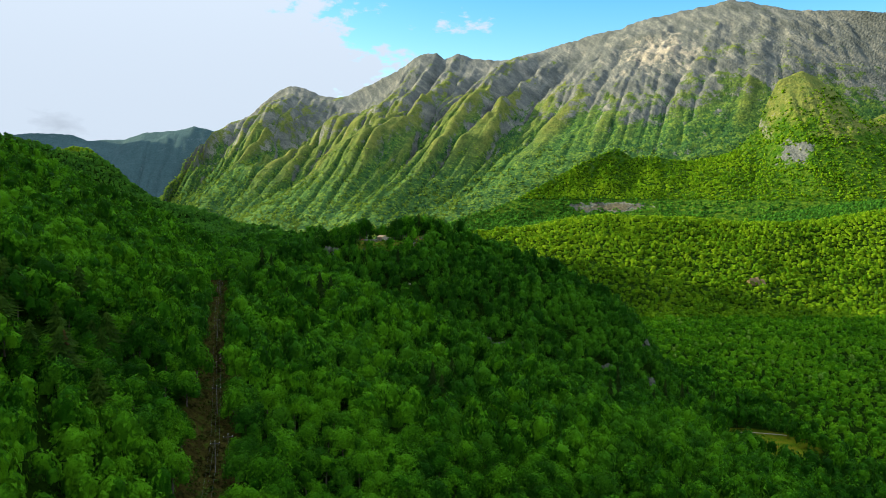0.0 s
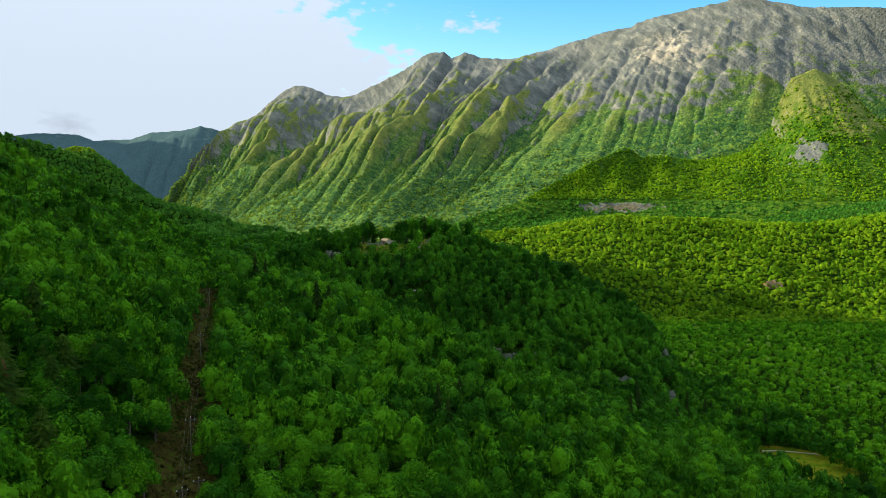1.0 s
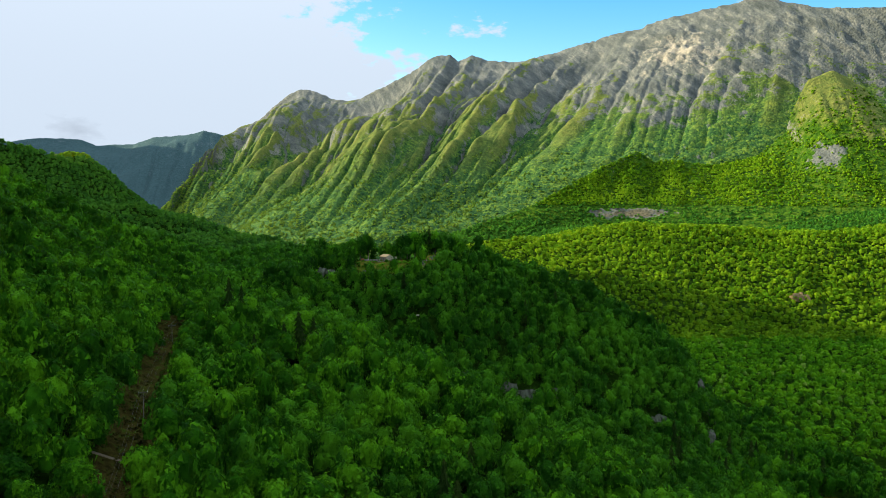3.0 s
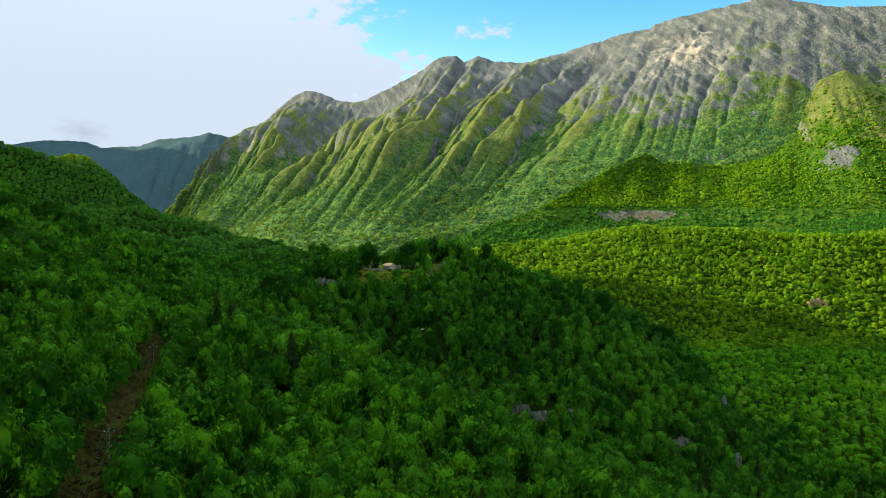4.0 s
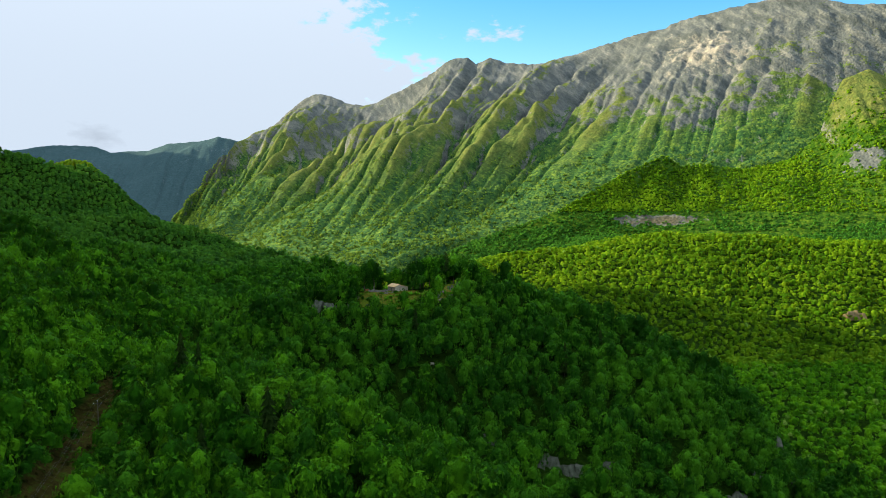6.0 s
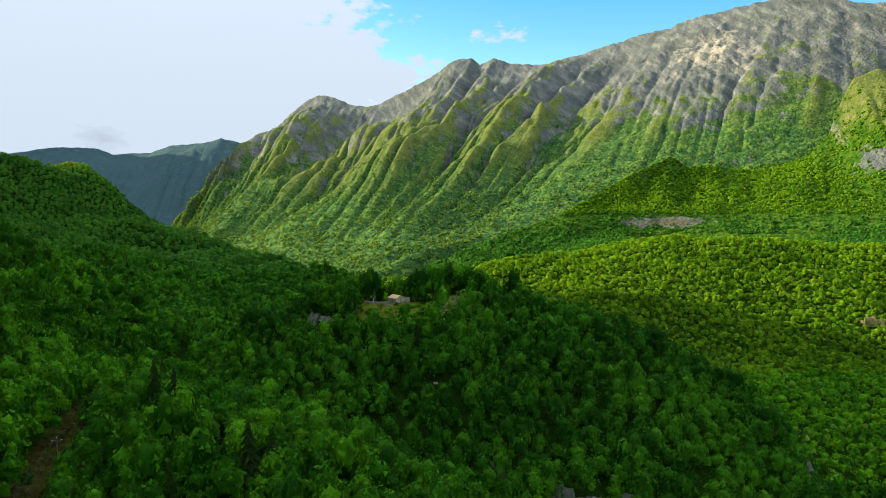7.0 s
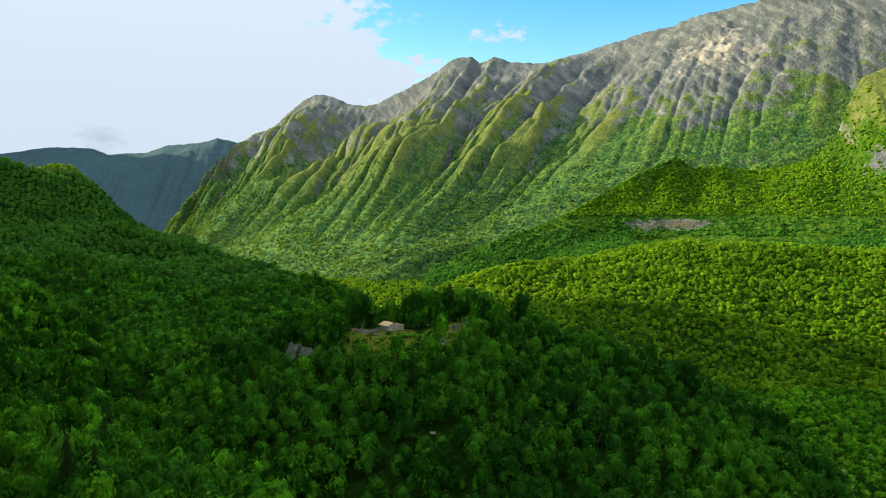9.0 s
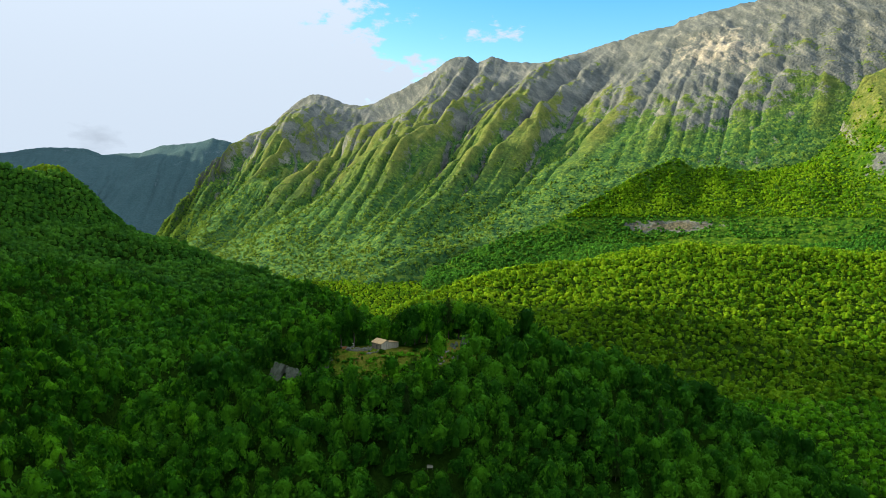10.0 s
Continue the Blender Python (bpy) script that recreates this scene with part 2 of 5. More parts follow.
def foliage(name, dark, mid, light, tree_size=9.0, airy=True, sheer=0.2, stand=60.0):
    """Leaves: varies from clump to clump and from crown to crown."""
    m, nt, p = material(name)
    geo = nt.nodes.new("ShaderNodeNewGeometry")
    info = nt.nodes.new("ShaderNodeObjectInfo")
    vor = nt.nodes.new("ShaderNodeTexVoronoi")
    vor.inputs["Scale"].default_value = 1.0 / tree_size
    nt.links.new(geo.outputs["Position"], vor.inputs["Vector"])
    sep = nt.nodes.new("ShaderNodeSeparateColor")
    nt.links.new(vor.outputs["Color"], sep.inputs[0])
    big = noise_node(nt, 1 / stand, 3.0, 0.5, geo.outputs["Position"])
    crown = math_node(nt, "MULTIPLY_ADD", sep.outputs[0], 0.7, math_node(nt, "MULTIPLY_ADD", big.outputs["Fac"], 1.5, -0.58))
    crown = math_node(nt, "ADD", crown, math_node(nt, "MULTIPLY", info.outputs["Random"], 0.25))
    crown = math_node(nt, "ADD", crown, math_node(nt, "MULTIPLY_ADD", geo.outputs["Random Per Island"], 0.62, -0.42))
    r = ramp(nt, crown, [(0.1, dark), (0.5, mid), (0.95, light)])
    fine = noise_node(nt, 3.6, 3.0, 0.7, geo.outputs["Position"])
    col = mixed(nt, math_node(nt, "MULTIPLY", fine.outputs["Fac"], 0.6), r.outputs[0], mid, "MIX")
    nt.links.new(col, p.inputs["Base Color"])
    p.inputs["Roughness"].default_value = 0.62
    p.inputs["Specular IOR Level"].default_value = 0.02
    leafy = noise_node(nt, 0.8 if airy else 0.42, 5.0, 0.75, geo.outputs["Position"])
    bump(nt, p, leafy.outputs["Fac"], 1.0, 1.6 if airy else 3.6)
    # light that passes through the leaves
    tr = nt.nodes.new("ShaderNodeBsdfTranslucent")
    nt.links.new(mixed(nt, 0.5, col, (light[0] * 1.9, light[1] * 1.25, light[2])), tr.inputs["Color"])
    ms = nt.nodes.new("ShaderNodeMixShader")
    ms.inputs[0].default_value = sheer
    nt.links.new(p.outputs[0], ms.inputs[1]); nt.links.new(tr.outputs[0], ms.inputs[2])
    if airy:
        # sprays of separate leaves with air between them
        gaps = noise_node(nt, 2.6, 3.0, 0.65, geo.outputs["Position"])
        cut = nt.nodes.new("ShaderNodeMath"); cut.operation = "GREATER_THAN"
        nt.links.new(gaps.outputs["Fac"], cut.inputs[0]); cut.inputs[1].default_value = 0.40
        air = nt.nodes.new("ShaderNodeBsdfTransparent")
        leafmix = nt.nodes.new("ShaderNodeMixShader")
        nt.links.new(cut.outputs[0], leafmix.inputs[0])
        nt.links.new(air.outputs[0], leafmix.inputs[1]); nt.links.new(ms.outputs[0], leafmix.inputs[2])
        ms = leafmix
    nt.links.new(ms.outputs[0], nt.nodes["Material Output"].inputs["Surface"])
    return m


LEAVES = foliage("beech_leaves", (0.003, 0.023, 0.0014), (0.021, 0.108, 0.0034), (0.11, 0.33, 0.008), sheer=0.13)
DARK_LEAVES = foliage("dark_leaves", (0.004, 0.028, 0.0026), (0.020, 0.098, 0.0050), (0.070, 0.23, 0.008), sheer=0.13)
NEEDLES = foliage("needles", (0.012, 0.032, 0.005), (0.022, 0.052, 0.008), (0.040, 0.072, 0.010), airy=False)
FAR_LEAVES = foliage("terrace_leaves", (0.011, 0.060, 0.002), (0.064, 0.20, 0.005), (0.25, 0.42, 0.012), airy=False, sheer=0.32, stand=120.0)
VALLEY_LEAVES = foliage("valley_leaves", (0.011, 0.062, 0.0025), (0.043, 0.175, 0.004), (0.15, 0.37, 0.008), sheer=0.15)
FOOTHILL_LEAVES = foliage("foothill_leaves", (0.026, 0.092, 0.020), (0.078, 0.190, 0.028), (0.19, 0.30, 0.032), airy=False, sheer=0.35, stand=160.0)
# darker copy of the far leaves, with shade put into the colour
FAR_SHADED_LEAVES = foliage("ridge_leaves", (0.009, 0.054, 0.0070), (0.033, 0.135, 0.0130), (0.098, 0.270, 0.019), airy=False)


def ground_material():
    m, nt, p = material("forest_floor")
    pos = position(nt)
    a = noise_node(nt, 0.02, 5, 0.6, pos)
    b = noise_node(nt, 0.35, 5, 0.65, pos)
    col = ramp(nt, a.outputs["Fac"], [(0.3, (0.02, 0.05, 0.006)), (0.7, (0.04, 0.08, 0.010))]).outputs[0]
    col = mixed(nt, math_node(nt, "MULTIPLY", b.outputs["Fac"], 0.5), col, (0.04, 0.055, 0.012))
    vor = nt.nodes.new("ShaderNodeTexVoronoi"); vor.inputs["Scale"].default_value = 0.11
    nt.links.new(pos, vor.inputs["Vector"])
    col = mixed(nt, 0.5, col, ramp(nt, vor.outputs["Color"], [(0.0, (0.012, 0.04, 0.004)), (0.6, (0.035, 0.09, 0.006)), (1.0, (0.07, 0.13, 0.010))]).outputs[0])
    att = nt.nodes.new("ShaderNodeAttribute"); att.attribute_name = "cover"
    # leaf litter and undergrowth, darkened for the shade between crowns
    shaded_litter = ramp(nt, b.outputs["Fac"], [(0.3, (0.006, 0.018, 0.002)), (0.7, (0.016, 0.042, 0.004))]).outputs[0]
    col = mixed(nt, att.outputs["Alpha"], col, shaded_litter)
    sc = nt.nodes.new("ShaderNodeSeparateColor"); nt.links.new(att.outputs["Color"], sc.inputs[0])
    c = noise_node(nt, 0.12, 5, 0.65, pos)
    f = noise_node(nt, 1.3, 4, 0.7, pos)
    brash = ramp(nt, b.outputs["Fac"], [(0.3, (0.015, 0.014, 0.004)), (0.52, (0.040, 0.034, 0.008)), (0.68, (0.032, 0.065, 0.006))]).outputs[0]
    turf = ramp(nt, c.outputs["Fac"], [(0.3, (0.045, 0.10, 0.004)), (0.55, (0.11, 0.13, 0.007)), (0.75, (0.18, 0.12, 0.014))]).outputs[0]
    bank = ramp(nt, math_node(nt, "MULTIPLY_ADD", f.outputs["Fac"], 0.35, math_node(nt, "MULTIPLY", c.outputs["Fac"], 0.75)), [(0.36, (0.016, 0.055, 0.003)), (0.5, (0.065, 0.105, 0.008)), (0.62, (0.10, 0.098, 0.014)), (0.76, (0.15, 0.098, 0.034))]).outputs[0]
    for k, tint in enumerate((brash, turf, bank)):
        edge = math_node(nt, "ADD", sc.outputs[k], math_node(nt, "MULTIPLY_ADD", c.outputs["Fac"], 0.8, -0.4))
        col = mixed(nt, ramp(nt, edge, [(0.35, (0, 0, 0)), (0.6, (1, 1, 1))]).outputs[0], col, tint)
    nt.links.new(col, p.inputs["Base Color"])
    p.inputs["Roughness"].default_value, p.inputs["Specular IOR Level"].default_value = 1.0, 0.0
    bump(nt, p, math_node(nt, "MULTIPLY_ADD", vor.outputs["Distance"], -1.0, b.outputs["Fac"]), 0.8, 3.0)
    return m


def mountain_material(name, treeline, distant=False):
    m, nt, p = material(name)
    geo = nt.nodes.new("ShaderNodeNewGeometry")
    pos = geo.outputs["Position"]
    n = nt.nodes.new("ShaderNodeSeparateXYZ"); nt.links.new(geo.outputs["Normal"], n.inputs[0])
    s = nt.nodes.new("ShaderNodeSeparateXYZ"); nt.links.new(pos, s.inputs[0])
    big = noise_node(nt, 0.006, 6, 0.6, pos)
    mid = noise_node(nt, 0.03, 6, 0.65, pos)
    fine = noise_node(nt, 0.16, 5, 0.7, pos)
    # pale layered limestone, darker tones tinted blue in place of haze
    strat = nt.nodes.new("ShaderNodeMapping"); strat.vector_type = "TEXTURE"
    strat.inputs["Scale"].default_value = (120, 120, 26)
    strat.inputs["Rotation"].default_value = (0.35, 0.6, 0)
    nt.links.new(pos, strat.inputs["Vector"])
    layers = noise_node(nt, 1.0, 8, 0.66, strat.outputs[0])
    cliff = noise_node(nt, 0.013, 5, 0.6, pos)
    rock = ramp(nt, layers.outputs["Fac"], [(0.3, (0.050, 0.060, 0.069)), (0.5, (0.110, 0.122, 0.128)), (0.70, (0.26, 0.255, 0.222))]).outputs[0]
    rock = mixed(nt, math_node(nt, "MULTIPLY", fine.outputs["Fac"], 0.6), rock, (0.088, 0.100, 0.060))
    grass = ramp(nt, mid.outputs["Fac"], [(0.3, (0.060, 0.098, 0.022)), (0.7, (0.16, 0.17, 0.040))]).outputs[0]
    vor = nt.nodes.new("ShaderNodeTexVoronoi"); vor.inputs["Scale"].default_value = 0.11
    nt.links.new(pos, vor.inputs["Vector"])
    vs = nt.nodes.new("ShaderNodeSeparateColor"); nt.links.new(vor.outputs["Color"], vs.inputs[0])
    # woods; on the high range their blue-green tint also stands in for haze
    wood = ramp(nt, math_node(nt, "MULTIPLY_ADD", vs.outputs[0], 0.5, math_node(nt, "MULTIPLY_ADD", mid.outputs["Fac"], 1.2, -0.35)), [(0.1, (0.012, 0.042, 0.004)), (0.5, (0.032, 0.085, 0.005)), (0.9, (0.08, 0.13, 0.008))] if treeline > 0.4 else [(0.1, (0.011, 0.040, 0.017)), (0.5, (0.038, 0.095, 0.022)), (0.9, (0.12, 0.185, 0.025))]).outputs[0]
    # woods give way to grass with height, and both to rock where it is steep
    h = math_node(nt, "MULTIPLY_ADD", s.outputs["Z"], 1 / 420.0, math_node(nt, "MULTIPLY_ADD", big.outputs["Fac"], 1.3, -0.65))
    h = math_node(nt, "ADD", h, math_node(nt, "MULTIPLY_ADD", mid.outputs["Fac"], 0.7, -0.35))
    up = ramp(nt, h, [(treeline, (0, 0, 0)), (treeline + 0.25, (1, 1, 1))]).outputs[0]
    green = mixed(nt, up, wood, grass)
    st = math_node(nt, "MULTIPLY_ADD", n.outputs["Z"], -0.9, math_node(nt, "MULTIPLY_ADD", mid.outputs["Fac"], 0.9, 0.0))
    st = math_node(nt, "ADD", st, math_node(nt, "MULTIPLY", h, 0.19 if treeline < 0.4 else 0.05))
    st = math_node(nt, "ADD", st, math_node(nt, "MULTIPLY_ADD", layers.outputs["Fac"], 0.6, -0.3))
    st = math_node(nt, "ADD", st, math_node(nt, "MULTIPLY_ADD", fine.outputs["Fac"], 1.0, -0.5))
    att = nt.nodes.new("ShaderNodeAttribute"); att.attribute_name = "spur"
    spur = nt.nodes.new("ShaderNodeSeparateColor"); nt.links.new(att.outputs["Color"], spur.inputs[0])
    if treeline < 0.4 and not distant:
        # turf keeps to the spurs, woods to the gullies, bare rock to the summit walls
        meadow = math_node(nt, "MULTIPLY_ADD", spur.outputs[0], 2.4, math_node(nt, "MULTIPLY_ADD", spur.outputs[1], -2.0, -0.22))
        meadow = math_node(nt, "ADD", meadow, math_node(nt, "MULTIPLY", big.outputs["Fac"], 0.8))
        # dark wood colour takes over westwards, painting that end's shade
        meadow = math_node(nt, "ADD", meadow, math_node(nt, "MINIMUM", math_node(nt, "MULTIPLY_ADD", s.outputs["X"], 1 / 800.0, 0.8), 0.0), 0.0, True)
        green = mixed(nt, meadow, wood, grass)
        st = math_node(nt, "ADD", st, math_node(nt, "MULTIPLY_ADD", spur.outputs[0], -0.42, 0.23))
        st = math_node(nt, "ADD", st, math_node(nt, "MULTIPLY_ADD", spur.outputs[1], -0.85, 0.32))
        st = math_node(nt, "ADD", st, math_node(nt, "MULTIPLY_ADD", cliff.outputs["Fac"], 1.5, -0.73))
        st = math_node(nt, "ADD", st, math_node(nt, "MULTIPLY", math_node(nt, "MULTIPLY_ADD", s.outputs["Z"], 1 / 330.0, -0.75, True), 0.20))
        # barer in the broken middle of the range, turfy on the rounded summit dome
        st = math_node(nt, "ADD", st, math_node(nt, "MAXIMUM", math_node(nt, "MULTIPLY_ADD", math_node(nt, "ABSOLUTE", math_node(nt, "ADD", s.outputs["X"], -920.0)), -0.0008, 0.15), -0.16))
        # pale broken limestone under the summit
        scar = nt.nodes.new("ShaderNodeMapping"); scar.vector_type = "TEXTURE"
        scar.inputs["Location"].default_value, scar.inputs["Scale"].default_value = (1060, 2780, 650), (190, 420, 150)
        nt.links.new(pos, scar.inputs["Vector"])
        away = nt.nodes.new("ShaderNodeVectorMath"); away.operation = "LENGTH"
        nt.links.new(scar.outputs[0], away.inputs[0])
        pale = math_node(nt, "MULTIPLY_ADD", away.outputs["Value"], -0.8, math_node(nt, "MULTIPLY_ADD", mid.outputs["Fac"], 3.0, -0.95))
        pale = math_node(nt, "ADD", pale, math_node(nt, "MULTIPLY_ADD", layers.outputs["Fac"], 1.6, -0.8), 0.0, True)
        rock = mixed(nt, pale, rock, (0.42, 0.37, 0.275))
        st = math_node(nt, "MULTIPLY_ADD", pale, 0.22, st)
    if treeline > 0.4:
        # scree chute
        far_off = nt.nodes.new("ShaderNodeVectorMath"); far_off.operation = "DISTANCE"
        nt.links.new(pos, far_off.inputs[0]); far_off.inputs[1].default_value = (1275, 1880, 178)
        scree = math_node(nt, "MULTIPLY_ADD", far_off.outputs["Value"], -1 / 75.0, math_node(nt, "MULTIPLY_ADD", mid.outputs["Fac"], 2.6, -0.55))
        st = math_node(nt, "MAXIMUM", math_node(nt, "ADD", st, -0.16), scree)
        # bare brown band along the foot
        belt = nt.nodes.new("ShaderNodeMapping"); belt.vector_type = "TEXTURE"
        belt.inputs["Location"].default_value, belt.inputs["Scale"].default_value = (640, 1838, -10), (150, 90, 20)
        nt.links.new(pos, belt.inputs["Vector"])
        reach = nt.nodes.new("ShaderNodeVectorMath"); reach.operation = "LENGTH"
        nt.links.new(belt.outputs[0], reach.inputs[0])
        bare = math_node(nt, "MULTIPLY_ADD", reach.outputs["Value"], -1.0, math_node(nt, "MULTIPLY_ADD", mid.outputs["Fac"], 2.4, -0.3))
        st = math_node(nt, "MAXIMUM", st, bare)
        rock = mixed(nt, math_node(nt, "MULTIPLY", bare, 2.0, 0.0, True), rock, mixed(nt, layers.outputs["Fac"], (0.035, 0.045, 0.022), (0.125, 0.105, 0.070)))
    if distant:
        # blue-grey of distance haze mixed into the slope and rock colours
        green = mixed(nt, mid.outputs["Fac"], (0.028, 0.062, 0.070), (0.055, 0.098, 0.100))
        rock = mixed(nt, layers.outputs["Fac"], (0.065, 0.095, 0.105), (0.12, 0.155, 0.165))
    steep = ramp(nt, st, [(0.0, (0, 0, 0)), (0.16, (1, 1, 1))])
    speck = noise_node(nt, 0.10, 9, 0.82, pos)
    grain = ramp(nt, speck.outputs["Fac"], [(0.36, (0.72, 0.73, 0.74)), (0.5, (1.0, 1.0, 1.0)), (0.64, (1.35, 1.32, 1.28))]).outputs[0]
    nt.links.new(mixed(nt, 1.0, mixed(nt, steep.outputs[0], green, rock), grain, "MULTIPLY"), p.inputs["Base Color"])
    p.inputs["Roughness"].default_value = 0.9
    p.inputs["Specular IOR Level"].default_value = 0.03
    hsum = math_node(nt, "MULTIPLY_ADD", vor.outputs["Distance"], -0.55, layers.outputs["Fac"])
    hsum = math_node(nt, "ADD", hsum, math_node(nt, "MULTIPLY", fine.outputs["Fac"], 0.6))
    bump(nt, p, hsum, 0.9, 6.5)
    return m


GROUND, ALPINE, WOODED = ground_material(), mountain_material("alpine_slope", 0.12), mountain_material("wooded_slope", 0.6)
# far ridge, with its haze put into the base colours
FAR_SLOPE = mountain_material("haze_blue_slope", 0.12, True)

# ---------------------------------------------------------------- ground and mountains
gx = np.unique(np.r_[np.arange(-100, 40, 2.5), np.arange(190, 285, 4.0), np.linspace(-5000, -1200, 20), np.linspace(-1200, -400, 60), np.arange(-400, 400, 7.0), np.linspace(400, 1400, 80), np.linspace(1400, 5000, 16)])
gy = np.unique(np.r_[np.arange(-50, 30, 2.5), np.linspace(-5000, -800, 12), np.arange(-800, 350, 7.0), np.linspace(350, 1300, 80), np.linspace(1300, 4800, 25)])
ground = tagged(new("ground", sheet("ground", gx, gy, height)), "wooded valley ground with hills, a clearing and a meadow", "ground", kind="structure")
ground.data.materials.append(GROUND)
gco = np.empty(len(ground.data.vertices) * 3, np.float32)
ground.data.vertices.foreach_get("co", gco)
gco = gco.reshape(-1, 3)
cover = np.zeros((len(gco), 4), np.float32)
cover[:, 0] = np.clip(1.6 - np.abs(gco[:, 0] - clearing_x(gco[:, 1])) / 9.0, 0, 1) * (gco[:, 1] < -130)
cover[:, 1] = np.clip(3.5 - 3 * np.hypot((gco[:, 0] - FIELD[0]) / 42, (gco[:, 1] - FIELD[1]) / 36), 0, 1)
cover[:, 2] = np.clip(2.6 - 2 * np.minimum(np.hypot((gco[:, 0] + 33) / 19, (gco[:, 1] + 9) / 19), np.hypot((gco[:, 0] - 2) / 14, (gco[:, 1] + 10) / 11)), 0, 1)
# alpha: where the floor carries painted under-crown shade, weaker on the terrace
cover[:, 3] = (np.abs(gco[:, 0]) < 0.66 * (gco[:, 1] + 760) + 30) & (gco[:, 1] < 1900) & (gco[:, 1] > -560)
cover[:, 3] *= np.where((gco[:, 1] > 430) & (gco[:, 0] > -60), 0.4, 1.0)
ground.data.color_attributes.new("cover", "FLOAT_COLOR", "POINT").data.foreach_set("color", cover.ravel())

MAIN_CREST = [(-1259, 2850, -116), (-1259, 3050, -47), (-1250, 3250, 26), (-1228, 3550, 151), (-1218, 3800, 271), (-1184, 4000, 392), (-1026, 3980, 475), (-874, 3950, 591), (-781, 3930, 647),
              (-726, 3920, 648), (-629, 3900, 614), (-544, 3890, 573), (-469, 3860, 569), (-294, 3800, 636), (-140, 3750, 703), (-34, 3680, 773), (25, 3650, 793), (98, 3630, 795),
              (140, 3610, 757), (212, 3590, 790), (310, 3560, 753), (420, 3520, 748), (527, 3480, 741), (590, 3440, 758), (712, 3360, 791), (874, 3250, 828), (1021, 3130, 851),
              (1134, 3020, 869), (1258, 2900, 884), (1390, 2780, 895), (1446, 2730, 876), (1557, 2640, 832), (1608, 2590, 809), (1693, 2520, 799), (1868, 2380, 761), (2500, 2000, 700)]
# foot points, each under the crest point of that number
MAIN_FOOT = [(0, -1230, 2650, -150), (3, -1130, 2550, -150), (5, -1080, 2480, -155), (6, -1040, 2420, -155), (8, -980, 2300, -155), (12, -860, 2150, -160), (14, -640, 1950, -165), (16, -520, 1880, -168), (19, -400, 1830, -168), (21, -300, 1800, -155), (23, -150, 1850, -125), (25, 80, 1980, -70), (26, 420, 2000, -30), (28, 800, 2050, 30), (30, 1250, 2100, 150), (33, 1700, 2150, 230), (34, 2100, 2150, 250), (35, 2600, 2000, 250)]
# first two points: high wall added out of view to shade this ridge
FAR_CREST = [(-3700, 4350, 1700), (-3250, 4300, 1300), (-2950, 4230, 400), (-2788, 4200, 337), (-2685, 4200, 347), (-2413, 4200, 382), (-2176, 4200, 374), (-2076, 4200, 337), (-1840, 4200, 346), (-1703, 4200, 392), (-1534, 4200, 401), (-1416, 4200, 431), (-1332, 4200, 414), (-1248, 4200, 390), (-1065, 4200, 312)]
FAR_FOOT = [(0, -2900, 2800, -60), (3, -2300, 3000, -110), (8, -1650, 3100, -140), (14, -950, 3450, -150)]


def smooth_line(pts, n):
    pts = np.array(pts, float)
    seg = np.r_[0, np.cumsum(np.hypot(*np.diff(pts[:, :2], axis=0).T))]
    u = np.linspace(0, seg[-1], n)
    out = np.stack([np.interp(u, seg, pts[:, k]) for k in range(3)], -1)
    return out, u, np.searchsorted(seg, u, side="right").clip(1, len(pts) - 1), seg


def box_mean(z, half):
    """Running mean along the range."""
    p = np.pad(z, ((half + 1, half), (0, 0)), mode="edge").cumsum(axis=0)
    return (p[2 * half + 1:] - p[:-2 * half - 1]) / (2 * half + 1)


def eroded(z, du, dv, steps, power, keep):
    """Rain cuts gullies into a slope whose columns run downhill; the broad form stays."""
    n, rows = z.shape
    broad = box_mean(z, keep)
    idx = np.arange(n)
    for _ in range(steps):
        area = np.full(z.shape, 1.0)
        rec = np.zeros(z.shape, int)
        for j in range(rows - 1):
            a, b = z[:, j], z[:, j + 1]
            side = np.hypot(du, dv)
            falls = np.stack([(a - np.r_[b[0] + 999, b[:-1]]) / side, (a - b) / dv, (a - np.r_[b[1:], b[-1] + 999]) / side])
            rec[:, j] = np.clip(idx + falls.argmax(axis=0) - 1, 0, n - 1)
            area[:, j + 1] += np.bincount(rec[:, j], area[:, j], n)
        for j in range(rows - 2, 0, -1):
            f = power * area[:, j] ** 0.5
            low = np.minimum(z[rec[:, j], j + 1], z[:, j])
            z[:, j] = (z[:, j] + f * low) / (1 + f)
        z = z + broad - box_mean(z, keep)
        z[1:-1, 1:-1] += 0.05 * (z[2:, 1:-1] + z[:-2, 1:-1] + z[1:-1, 2:] + z[1:-1, :-2] - 4 * z[1:-1, 1:-1])
    return z


